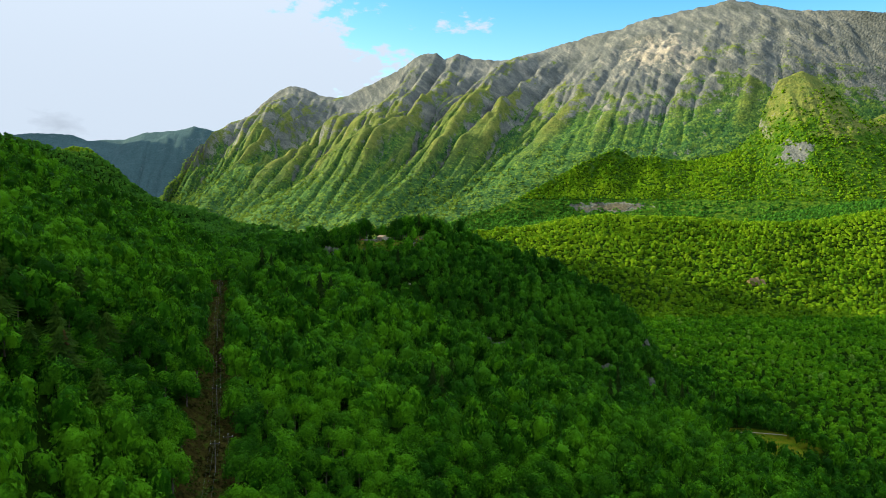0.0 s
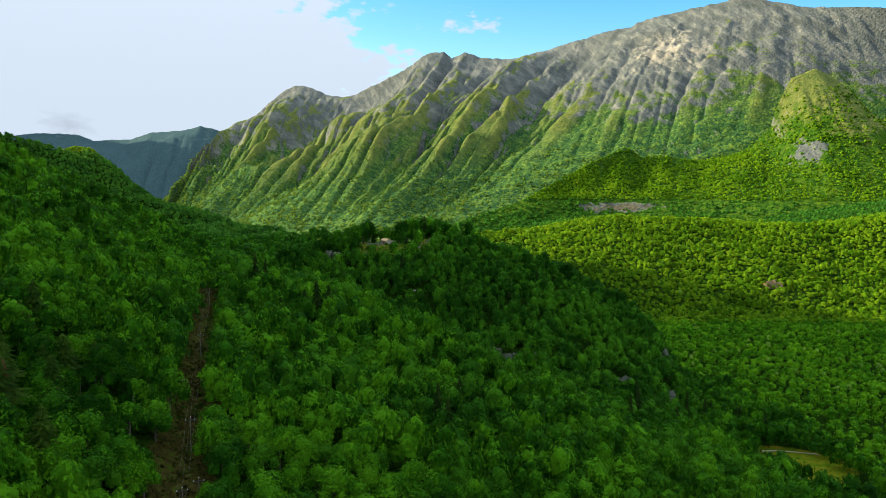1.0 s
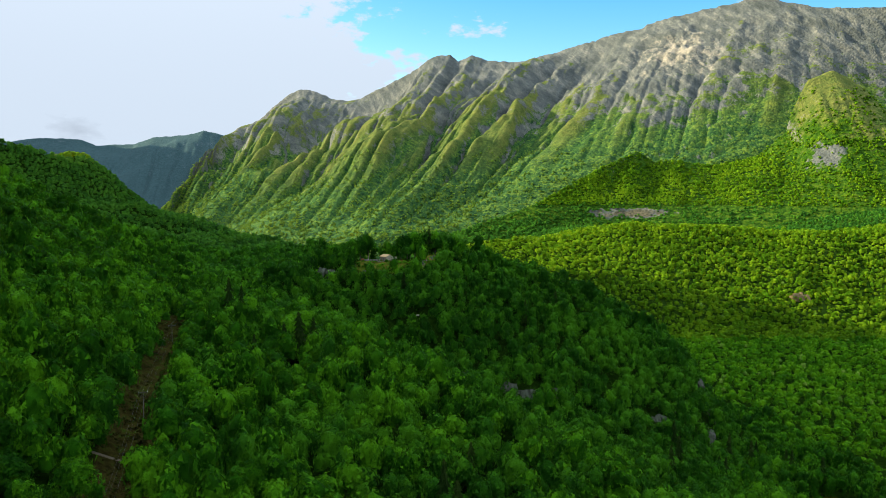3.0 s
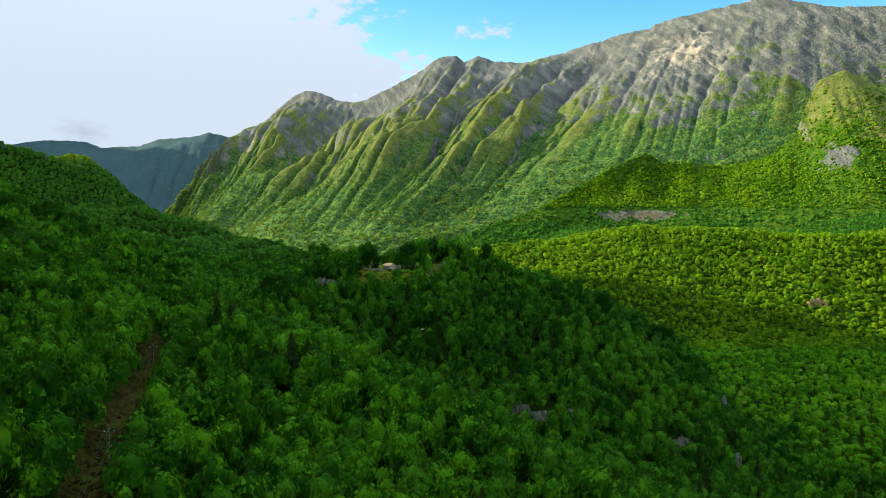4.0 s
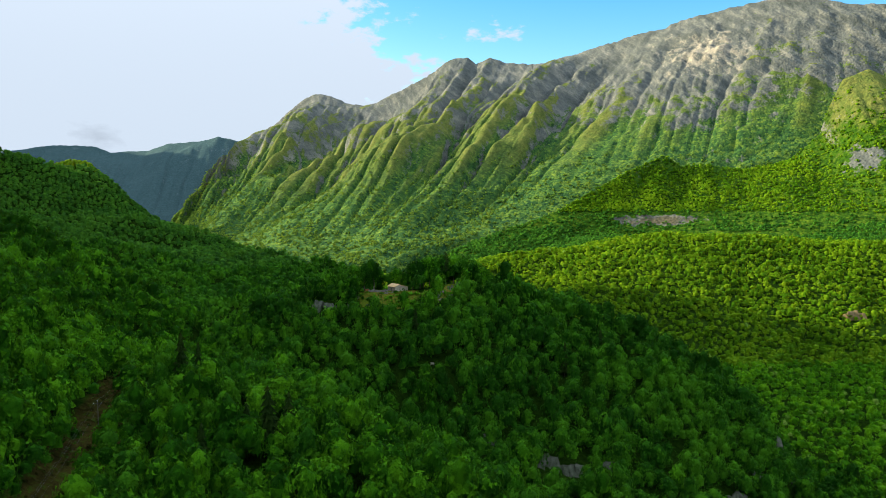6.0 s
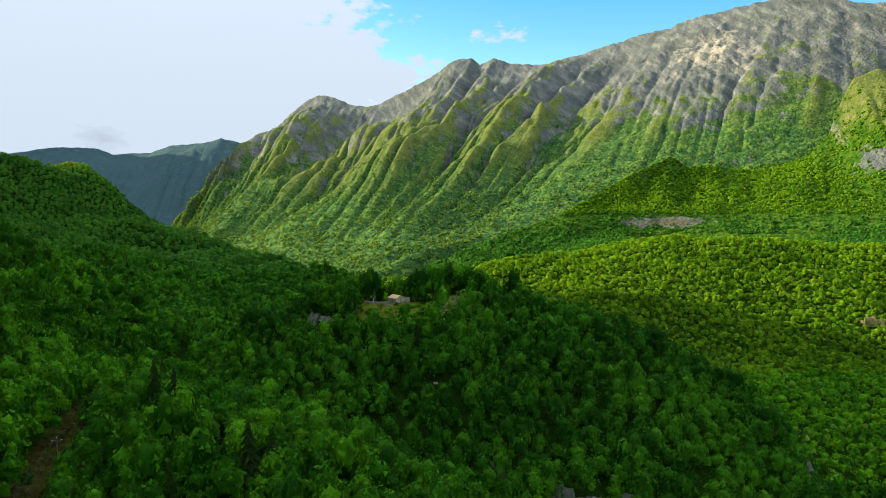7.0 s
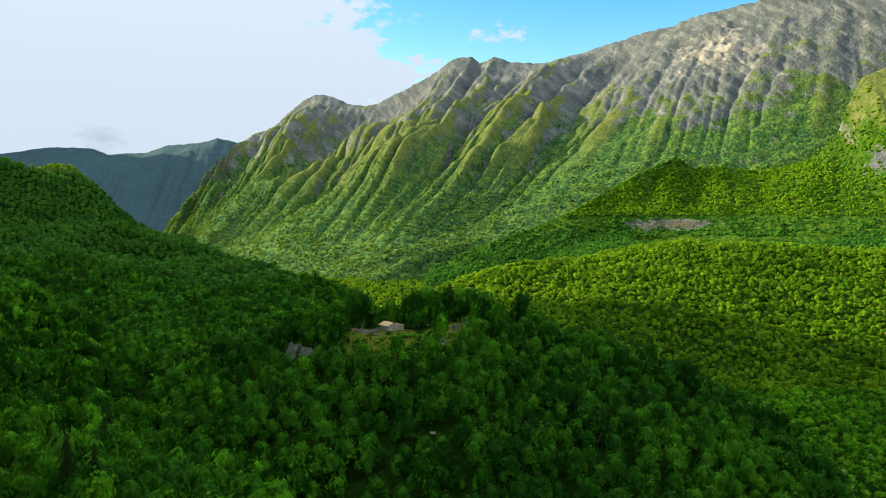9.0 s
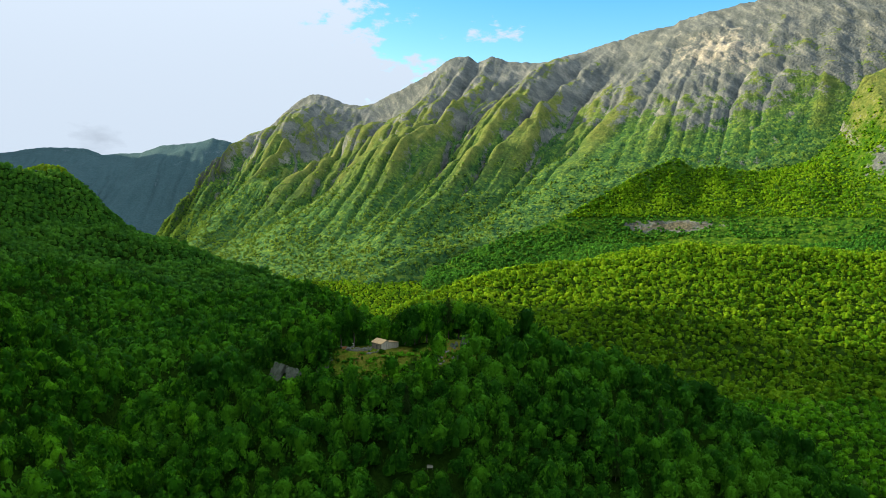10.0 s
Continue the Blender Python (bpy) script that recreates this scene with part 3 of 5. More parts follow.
def mountain_mesh(name, crest, foot, nu, nv, seed, rib, amp, power, steps=28, crag=1.0, calm=(9e8, 9e9)):
    c, u, k, seg = smooth_line(crest, nu)
    t = (u - seg[k - 1]) / (seg[k] - seg[k - 1])
    foot = np.array(foot, float)
    f = np.stack([np.interp(k - 1 + t, foot[:, 0], foot[:, q]) for q in (1, 2, 3)], -1)
    wide = max(3, nu // 60)
    f = np.stack([np.convolve(np.pad(f[:, q], wide, mode="edge"), np.ones(2 * wide + 1) / (2 * wide + 1), "valid") for q in range(3)], -1)
    v = np.r_[-0.35, -0.2, -0.1, -0.04, np.linspace(0, 1.06, nv - 8), 1.12, 1.2, 1.3, 1.45]
    V = v[None, :]
    down = np.clip(V, 0, 2)
    P = c[:, None, :] + (f - c)[:, None, :] * V[..., None]
    prof = np.where(V < 0, 1 + V * 1.6, np.abs(1 - down) ** 1.2 * np.sign(1 - down) - 0.3 * np.maximum(down - 1.03, 0))
    z = f[:, None, 2] + (c - f)[:, None, 2] * prof
    U = np.broadcast_to(u[:, None], z.shape)
    span = np.hypot(*(f - c)[:, :2].T)[:, None] * down
    U2 = U + 0.12 * span + 60 * fbm(U / 330, span / 520, seed + 30, 2)
    big = ridged(U2 / (rib * 2.6), span / 2600, seed, 2, 0.4) - 0.55
    mid = ridged(U2 / rib, span / 1300, seed + 5, 2, 0.4) - 0.55
    small = ridged(U2 / (rib * 0.34), span / 420, seed + 50, 3, 0.5) - 0.5
    env = np.clip(down * 6, 0.0, 1) * np.clip((1.02 - down) * 1.6, 0, 1)
    ease = np.interp(c[:, 0], calm, (1.0, 0.5)) * np.clip(np.hypot(*(f - c)[:, :2].T) / 700, 0.05, 1) * np.clip((c - f)[:, 2] / 300, 0.1, 1)
    z = z + env * amp * ease[:, None] * (0.95 * big + 0.6 * mid + 0.22 * small - 0.22 * np.exp(-down * 7))
    du, dv = u[1] - u[0], float(np.median(np.diff(span[:, 4:-4], axis=1)))
    cut = eroded(z[:, 4:-4].copy(), du, dv, steps, power * ease, int(rib * 2.5 / du))
    cut = np.concatenate([z[:, :4], cut, z[:, -4:]], axis=1)
    fan = np.clip((down - 0.55) / 0.38, 0, 1)
    cut = cut * (1 - fan) + (box_mean(cut, int(rib * 0.7 / du)) + 5 * fbm(U / 60, span / 60, seed + 44, 3)) * fan
    rise = np.clip((cut - box_mean(cut, int(rib * 0.55 / du))) / (0.22 * rib), -1, 1)
    crags = ridged(U / 60, span / 45, seed + 9, 4, 0.6) - 0.5
    bands = np.sin((cut + 30 * fbm(U / 200, span / 200, seed + 70, 3) + 0.18 * U) / 17.0)
    high = np.clip((cut - 120) / 300, 0.2, 1)
    z = cut + crag * high * ((7 + (22 + 16 * (1 - ease[:, None])) * np.clip((cut - 250) / 300, 0, 1)) * crags * np.clip(env + 0.3, 0, 1) + (1.4 + 2.2 * (1 - ease[:, None])) * bands)
    z = z + crag * 16 * (1.2 * ridged(U / 75, U * 0 + 0.5, seed + 90, 4, 0.62) - 0.72) * np.exp(-np.abs(V) * 14) * np.clip((2000 - c[:, 0]) / 900, 0.2, 1)[:, None]
    P[..., 2] = z
    me = mesh_from(name, P.reshape(-1, 3), grid_faces(nu, len(v)))
    form = np.ones(z.shape + (4,), np.float32)
    form[..., 0] = np.clip(0.5 + 0.5 * rise, 0, 1)
    form[..., 1] = np.clip(V, 0, 1)
    me.color_attributes.new("spur", "FLOAT_COLOR", "POINT").data.foreach_set("color", form.ravel())
    return me


main_mountain = tagged(new("mountain_main", mountain_mesh("mountain_main", MAIN_CREST, MAIN_FOOT, 740, 220, 21, 185, 190, 0.022, 24, 1.0, (550, 1050))), "steep limestone mountain range with grassy ribs and wooded foot", "mountain", kind="structure")
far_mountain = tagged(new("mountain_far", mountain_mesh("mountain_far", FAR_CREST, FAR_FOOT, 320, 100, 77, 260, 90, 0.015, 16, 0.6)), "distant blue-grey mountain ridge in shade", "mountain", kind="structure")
SHOULDER_CREST = [(-60, 1780, -130), (86, 1800, -70), (168, 1830, -40), (357, 1900, 23), (449, 1950, 73), (582, 2010, 142), (709, 2060, 196), (771, 2060, 160), (849, 2080, 169), (974, 2080, 145), (1085, 2090, 163), (1160, 2100, 195), (1252, 2110, 276), (1270, 2120, 345), (1331, 2140, 455), (1429, 2160, 492), (1499, 2170, 461), (1576, 2180, 414), (1614, 2190, 321), (1675, 2200, 296), (1797, 2230, 347), (2300, 2250, 460)]
SHOULDER_FOOT = [(0, -80, 1600, -160), (2, 200, 1650, -120), (4, 420, 1780, -55), (6, 600, 1800, -32), (9, 850, 1720, -28), (12, 1150, 1620, -22), (15, 1400, 1540, -14), (21, 2300, 1350, 10)]
shoulder = tagged(new("mountain_shoulder", mountain_mesh("mountain_shoulder", SHOULDER_CREST, SHOULDER_FOOT, 420, 100, 51, 150, 105, 0.018, 18, 0.5)), "bright green wooded mountain shoulder with pale scree", "mountain", kind="structure")
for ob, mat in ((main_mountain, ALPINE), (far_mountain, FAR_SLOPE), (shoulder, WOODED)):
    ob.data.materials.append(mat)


# ---------------------------------------------------------------- trees
def lump(seg, rings, rng):
    """A rough dome, open below."""
    verts, faces = [(0, 0, 1)], []
    for r in range(1, rings + 1):
        a = math.pi * 0.68 * r / rings
        for s_ in range(seg):
            b = 2 * math.pi * (s_ + 0.5 * (r % 2)) / seg
            verts.append((math.sin(a) * math.cos(b), math.sin(a) * math.sin(b), math.cos(a)))
    for s_ in range(seg):
        faces.append((0, 1 + s_, 1 + (s_ + 1) % seg))
    for r in range(rings - 1):
        o, q = 1 + r * seg, 1 + (r + 1) * seg
        for s_ in range(seg):
            n = (s_ + 1) % seg
            faces += [(o + s_, q + s_, o + n), (o + n, q + s_, q + n)]
    v = np.array(verts) * (1 + rng.uniform(-0.13, 0.13, (len(verts), 1)))
    return v, np.array(faces)


def crown_template(seed, boughs, cores, seg, rings, leaves, leaf, tall=1.25):
    """A crown of unit radius from z = 0 up: leafy boughs round a few solid cores."""
    rng = np.random.default_rng(seed)
    V, Fc, n0, balls = [], [], 0, []
    for k in range(boughs):
        if k == 0:
            c, r = np.array([0, 0, tall * 0.62]), 0.58
        else:
            b = 2.4 * k + rng.uniform(-0.4, 0.4)
            lvl = (k / boughs) ** 0.8 if boughs > 3 else rng.uniform(0.2, 0.8)
            d = (1 - 0.8 * lvl**1.8) * rng.uniform(0.45, 0.70)
            c, r = np.array([d * math.cos(b), d * math.sin(b), tall * (0.20 + 0.62 * lvl)]), rng.uniform(0.26, 0.42)
        balls.append((c, r))
        if k < cores:
            v, f = lump(seg, rings, rng)
            V.append(v * r * 0.84 + c); Fc.append(f + n0); n0 += len(v)
    weight = np.array([r**2 for _, r in balls]); weight[0] *= 0.7; weight /= weight.sum()
    for k in range(leaves):
        c, r = balls[rng.choice(len(balls), p=weight)]
        d = rng.normal(size=3); d[2] = d[2] * 0.8 + 0.35; d /= np.linalg.norm(d)
        n = d + rng.normal(size=3) * 0.26 + np.array([0, 0, 0.15]); n /= np.linalg.norm(n)
        a = np.cross(n, rng.normal(size=3)); a /= np.linalg.norm(a)
        b = np.cross(n, a)
        p = c + d * r * rng.uniform(0.9, 1.10)
        s_ = leaf * rng.uniform(0.6, 1.3)
        V.append(np.array([p + a * s_, p - a * s_ * 0.6 + b * s_ * 0.8, p - a * s_ * 0.6 - b * s_ * 0.8]))
        Fc.append(np.array([[n0, n0 + 1, n0 + 2]])); n0 += 3
    return np.concatenate(V), np.concatenate(Fc)


def conifer_template(seed, tiers=9, seg=9):
    """A spruce of unit height, with drooping ragged whorls."""
    rng = np.random.default_rng(seed)
    V, Fc, n0 = [], [], 0
    for k in range(tiers):
        z1 = 0.10 + 0.9 * (k + 1.25) / (tiers + 0.25)
        z0 = 0.10 + 0.9 * k / tiers
        r = 0.21 * (1 - k / tiers) ** 0.8 + 0.012
        top = [(0, 0, min(z1 + 0.05, 1.0))]
        ring = []
        for s_ in range(seg * 2):
            b = math.pi * s_ / seg + k
            q = r * (1.0 if s_ % 2 else 0.55) * rng.uniform(0.75, 1.2)
            ring.append((q * math.cos(b), q * math.sin(b), z0 + (0.0 if s_ % 2 else 0.035) + rng.uniform(-0.012, 0.012)))
        V.append(np.array(top + ring))
        Fc.append(np.array([(n0, n0 + 1 + s_, n0 + 1 + (s_ + 1) % (seg * 2)) for s_ in range(seg * 2)]))
        n0 += 1 + seg * 2
    return np.concatenate(V), np.concatenate(Fc)


def planted(name, templates, places, radii, talls, seed, mat, label, category="trees"):
    """Many crowns joined into one object."""
    rng = np.random.default_rng(seed)
    V, Fc, n0 = [], [], 0
    pick = rng.integers(len(templates), size=len(places))
    for k, (tv, tf) in enumerate(templates):
        idx = np.nonzero(pick == k)[0]
        if not len(idx):
            continue
        a = rng.uniform(0, 2 * math.pi, len(idx))
        ca, sa = np.cos(a)[:, None], np.sin(a)[:, None]
        r, h = radii[idx][:, None], talls[idx][:, None]
        x = (tv[None, :, 0] * ca - tv[None, :, 1] * sa) * r + places[idx, 0:1]
        y = (tv[None, :, 0] * sa + tv[None, :, 1] * ca) * r + places[idx, 1:2]
        z = tv[None, :, 2] * h + places[idx, 2:3]
        V.append(np.stack([x, y, z], -1).reshape(-1, 3))
        f = tf[None] + (np.arange(len(idx)) * len(tv))[:, None, None] + n0
        Fc.append(f.reshape(-1, 3)); n0 += len(idx) * len(tv)
    ob = new(name, mesh_from(name, np.concatenate(V), np.concatenate(Fc)))
    ob.data.materials.append(mat)
    return tagged(ob, label, category, kind="stuff")


def scatter(x0, x1, y0, y1, step, seed):
    rng = np.random.default_rng(seed)
    xs, ys = np.arange(x0, x1, step), np.arange(y0, y1, step * 0.9)
    X, Y = np.meshgrid(xs, ys, indexing="ij")
    X = X + (np.arange(len(ys)) % 2)[None, :] * step / 2
    X, Y = X + rng.uniform(-0.33, 0.33, X.shape) * step, Y + rng.uniform(-0.33, 0.33, X.shape) * step
    return np.stack([X.ravel(), Y.ravel()], -1)


def open_ground(p):
    """True where no tree stands."""
    x, y = p[:, 0], p[:, 1]
    wide = np.interp(y, [-640, -480, -369, -230, -150, -60], [7.5, 7, 6, 6, 5, 3])
    bare = (np.abs(x - clearing_x(y)) < wide) & (y < -60)
    for cx, cy, rx, ry in ((238, -214, 30, 54), (-33, -17, 21, 26), (1, -15, 13, 16), (-14, -22, 12, 18), (-78, -14, 7, 10), (-70, -25, 6, 9), (25, -131, 5, 8), (58, -148, 9, 9), (82, -137, 6, 7), (149, -129, 7, 9),
                           (189, -110, 7, 9), (55, -314, 7, 7), (-3, -88, 6, 8), (84, -398, 5, 16), (-30, -104, 6, 5)):
        bare |= np.hypot((x - cx) / rx, (y - cy) / ry) < 1
    bare |= (x > -128) & (x < -78) & (y > -500) & (y < -425) & (hash2(np.floor(x), np.floor(y), 3) < 0.12)
    return bare


def in_wedge(p):
    return np.abs(p[:, 0]) < 0.66 * (p[:, 1] + 760) + 30


NEAR = [crown_template(k, 14, 3, 6, 2, 225, 0.104) for k in range(8)]
NEAR_BACK = [crown_template(110 + k, 10, 2, 5, 2, 130, 0.125) for k in range(8)]
MID = [crown_template(20 + k, 7, 1, 5, 2, 36, 0.22, 1.15) for k in range(6)]
FAR = [crown_template(40 + k, 5, 1, 5, 2, 22, 0.23, 1.1) for k in range(10)]
TINY = [crown_template(140 + k, 3, 1, 5, 2, 7, 0.34, 1.0) for k in range(6)]
BIG = [crown_template(60 + k, 24, 4, 7, 2, 1100, 0.064) for k in range(7)]
SPRUCE = [conifer_template(80 + k) for k in range(3)]


def forest(name, pts, templates, seed, rmin, rmax, label, mat, low=2.0, high=6.0, slim=(0.95, 1.5)):
    rng = np.random.default_rng(seed)
    r = rmin + (rmax - rmin) * rng.uniform(0, 1, len(pts)) ** 1.4
    h = r * rng.uniform(*slim, len(pts))
    z = height(pts[:, 0], pts[:, 1]) + rng.uniform(low, high, len(pts))
    return planted(name, templates, np.c_[pts, z], r, h, seed, mat, label)


def standing(pts, seed, lose=0.05):
    """The places in view of the valley where a tree can stand, less a few gaps."""
    rng = np.random.default_rng(seed)
    return pts[in_wedge(pts) & ~open_ground(pts) & (rng.uniform(size=len(pts)) > lose)]


def is_dark(pts, seed):
    """Darker leaf colour on the hut's hill and western slopes, single dark trees elsewhere."""
    rng = np.random.default_rng(seed)
    x, y = pts[:, 0], pts[:, 1]
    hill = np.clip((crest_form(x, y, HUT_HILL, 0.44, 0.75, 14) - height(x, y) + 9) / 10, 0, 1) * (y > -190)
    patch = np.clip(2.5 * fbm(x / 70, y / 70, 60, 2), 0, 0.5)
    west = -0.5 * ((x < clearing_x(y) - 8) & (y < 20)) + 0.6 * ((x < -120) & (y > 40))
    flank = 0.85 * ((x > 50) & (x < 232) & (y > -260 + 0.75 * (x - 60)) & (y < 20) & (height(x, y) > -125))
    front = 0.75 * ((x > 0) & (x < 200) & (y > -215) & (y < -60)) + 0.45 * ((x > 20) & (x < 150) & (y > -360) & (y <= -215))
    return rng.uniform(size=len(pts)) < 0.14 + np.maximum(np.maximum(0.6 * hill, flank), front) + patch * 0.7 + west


near_pts = standing(scatter(-300, 280, -560, 40, 8.1, 1), 101, 0.03)
stretch = (near_pts[:, 0] > -112) & (near_pts[:, 0] < 140) & (near_pts[:, 1] > -492) & (near_pts[:, 1] < -412)
front_pts, near_pts = near_pts[stretch], near_pts[~stretch]
back = (near_pts[:, 1] > -25) | ((np.abs(near_pts[:, 0] - 20) > 190) & (near_pts[:, 1] > -330))
for pts, shapes, seed in ((near_pts[~back], NEAR, 2), (near_pts[back], NEAR_BACK, 22)):
    dark_ones = is_dark(pts, 5 + seed)
    forest("beech_wood", pts[~dark_ones], shapes, seed, 4.9, 8.6, "dense fresh green beech wood covering the near slopes", LEAVES, 0.5, 5.5, (1.05, 1.7))
    forest("hornbeam_wood", pts[dark_ones], shapes, seed + 6, 4.6, 8.0, "dark green wood covering the steep hill", DARK_LEAVES, 0.5, 5.5, (1.05, 1.7))
young = scatter(198, 262, -276, -228, 6.0, 12)
forest("young_wood", young, NEAR, 13, 2.4, 3.8, "low young green trees beside the meadow", LEAVES, 0.0, 1.5, (0.9, 1.3))
mid_pts = standing(scatter(-760, 760, -300, 460, 9.6, 3), 102)
mid_pts = mid_pts[(mid_pts[:, 1] > 40) | (mid_pts[:, 0] < -300) | (mid_pts[:, 0] > 280)]
hidden = (np.abs(mid_pts[:, 0] - 40) < 130) & (mid_pts[:, 1] < 230)
mid_pts = mid_pts[~hidden]
shade = is_dark(mid_pts, 9) | ((mid_pts[:, 0] < -120) & (mid_pts[:, 1] > 40) & (hash2(np.floor(mid_pts[:, 0]), np.floor(mid_pts[:, 1]), 8) < 0.85))
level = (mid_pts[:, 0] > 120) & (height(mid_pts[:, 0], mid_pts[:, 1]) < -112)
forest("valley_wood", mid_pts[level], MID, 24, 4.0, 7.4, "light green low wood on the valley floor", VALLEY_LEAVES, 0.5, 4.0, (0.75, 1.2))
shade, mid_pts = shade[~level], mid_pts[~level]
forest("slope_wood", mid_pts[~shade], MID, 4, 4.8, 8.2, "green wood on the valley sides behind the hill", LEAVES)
forest("slope_old_wood", mid_pts[shade], MID, 14, 4.8, 8.2, "dark green wood on the valley sides", DARK_LEAVES)
far_pts = np.concatenate([scatter(-100, 1150, 460, 1000, 8.7, 5), scatter(-500, 1500, 1000, 1900, 15.0, 15)])
far_pts = standing(far_pts, 103, 0.02)
ridge_pts = standing(scatter(-1150, -100, 460, 1380, 9.6, 25), 104, 0.02)
crest_y = np.interp(ridge_pts[:, 0], [-1150, -850, -342, -100], [1250, 1250, 797, 700])
ridge_pts = ridge_pts[ridge_pts[:, 1] < crest_y + 70]
# knob trees get the brighter leaves, so its sunlit top is painted in
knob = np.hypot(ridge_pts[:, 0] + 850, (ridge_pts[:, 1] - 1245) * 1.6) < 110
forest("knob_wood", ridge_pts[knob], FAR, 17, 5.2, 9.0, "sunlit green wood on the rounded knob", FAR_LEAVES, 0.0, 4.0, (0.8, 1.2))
forest("ridge_wood", ridge_pts[~knob], FAR, 16, 5.2, 9.5, "dark green wood on the shaded ridge", FAR_SHADED_LEAVES, 0.0, 4.0, (0.8, 1.2))
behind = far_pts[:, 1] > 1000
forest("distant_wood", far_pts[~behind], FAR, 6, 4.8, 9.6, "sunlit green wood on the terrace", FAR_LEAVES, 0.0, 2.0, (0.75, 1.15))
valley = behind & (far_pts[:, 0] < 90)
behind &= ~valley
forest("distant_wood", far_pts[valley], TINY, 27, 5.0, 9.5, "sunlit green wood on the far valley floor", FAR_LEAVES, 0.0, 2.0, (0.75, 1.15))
# dark leaves paint the shaded dip behind the terrace
forest("distant_wood", far_pts[behind], TINY, 26, 5.0, 9.5, "dark green wood behind the terrace", FAR_SHADED_LEAVES, 0.0, 2.0, (0.75, 1.15))


BLOSSOM = foliage("blossoming_leaves", (0.06, 0.18, 0.02), (0.15, 0.31, 0.035), (0.28, 0.44, 0.07), airy=False)
pick = np.random.default_rng(77)
pale = pick.permutation(len(far_pts))[:110]
pale = far_pts[pale][far_pts[pale][:, 1] < 1000]
flat_pts = pick.uniform((230, -60), (620, 460), (70, 2))
flat_pts = flat_pts[in_wedge(flat_pts) & (height(flat_pts[:, 0], flat_pts[:, 1]) < -112)]
forest("blossoming_trees", np.r_[pale, flat_pts], FAR, 78, 3.0, 5.0, "scattered pale blossoming trees among the green wood", BLOSSOM, 4.0, 6.5, (1.0, 1.4))


def foot_wood(name, ob, low, high, count, seed, label, mat):
    """Crowns rooted on the lower slopes of a mountain."""
    rng = np.random.default_rng(seed)
    co = np.empty(len(ob.data.vertices) * 3, np.float32)
    ob.data.vertices.foreach_get("co", co)
    co = co.reshape(-1, 3)
    co = co[(co[:, 2] > low) & (co[:, 2] < high) & in_wedge(co)]
    bare = (np.hypot((co[:, 0] - 1275) / 75, (co[:, 2] - 178) / 28) < 1) | (np.hypot((co[:, 0] - 640) / 140, (co[:, 2] + 10) / 15) < 1) | (np.hypot((co[:, 0] - 1350) / 45, (co[:, 2] - 370) / 35) < 1)
    co = co[~bare | (rng.uniform(size=len(co)) < 0.32)]
    keep = rng.uniform(size=len(co)) < (1.15 - np.clip((co[:, 2] - low) / (high - low), 0, 1)) * (0.3 + 1.4 * vnoise(co[:, 0] / 60, co[:, 1] / 60, seed))
    co = co[keep]
    co = co[rng.permutation(len(co))[:count]] + rng.normal(0, 2.0, (min(count, len(co)), 3)) * np.array([1, 1, 0])
    r = rng.uniform(5, 10, len(co))
    return planted(name, TINY, co - np.array([0, 0, 2.0]), r, r * rng.uniform(0.7, 1.1, len(co)), seed, mat, label)


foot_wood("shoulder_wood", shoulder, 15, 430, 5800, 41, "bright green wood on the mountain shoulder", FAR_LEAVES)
# shade along the shoulder's foot, put in as darker leaves
foot_wood("shoulder_wood", shoulder, -160, 22, 3200, 42, "dark green wood at the foot of the shoulder", FAR_SHADED_LEAVES)
foot_wood("foothill_wood", main_mountain, -170, 230, 11000, 43, "green wood on the lower mountain slopes", FOOTHILL_LEAVES)

# ---------------------------------------------------------------- things
def part(name, bm, mat, parent, label=""):
    """Links a bmesh, or a mesh, as one object under a thing or a part."""
    if isinstance(bm, bpy.types.Mesh):
        me = bm
    else:
        me = bpy.data.meshes.new(name)
        bm.to_mesh(me)
        bm.free()
    ob = new(name, me)
    if mat is not None:
        me.materials.append(mat)
    ob.parent = parent
    if label:
        ob["label"] = label
    return ob


def thing(name, m, label, category, group=""):
    ob = new(name)
    ob.matrix_basis = m
    return tagged(ob, label, category, group)


def box(bm, x0, x1, y0, y1, z0, z1, m=None):
    r = bmesh.ops.create_cube(bm, size=1.0, matrix=(m or Matrix()) @ Matrix.Translation(((x0 + x1) / 2, (y0 + y1) / 2, (z0 + z1) / 2)) @ Matrix.Diagonal((x1 - x0, y1 - y0, z1 - z0, 1)))
    return r["verts"]


def tube(bm, a, b, r0, r1, seg=8):
    a, b = Vector(a), Vector(b)
    d = b - a
    q = d.to_track_quat("Z", "Y").to_matrix().to_4x4()
    bmesh.ops.create_cone(bm, cap_ends=True, segments=seg, radius1=r0, radius2=r1, depth=d.length, matrix=Matrix.Translation((a + b) / 2) @ q)


def plain(name, colour, rough=0.8, other=None, scale=2.0, strength=0.4, depth=0.03, metal=0.0):
    m, nt, p = material(name)
    tc = nt.nodes.new("ShaderNodeTexCoord")
    a, b = noise_node(nt, scale, 5, 0.6, tc.outputs["Object"]), noise_node(nt, scale * 9, 4, 0.6, tc.outputs["Object"])
    other = other or tuple(c * 0.6 for c in colour)
    f = math_node(nt, "MULTIPLY_ADD", b.outputs["Fac"], 0.4, math_node(nt, "MULTIPLY", a.outputs["Fac"], 0.6))
    nt.links.new(ramp(nt, f, [(0.35, other), (0.62, colour)]).outputs[0], p.inputs["Base Color"])
    p.inputs["Roughness"].default_value, p.inputs["Metallic"].default_value = rough, metal
    bump(nt, p, f, strength, depth)
    return m


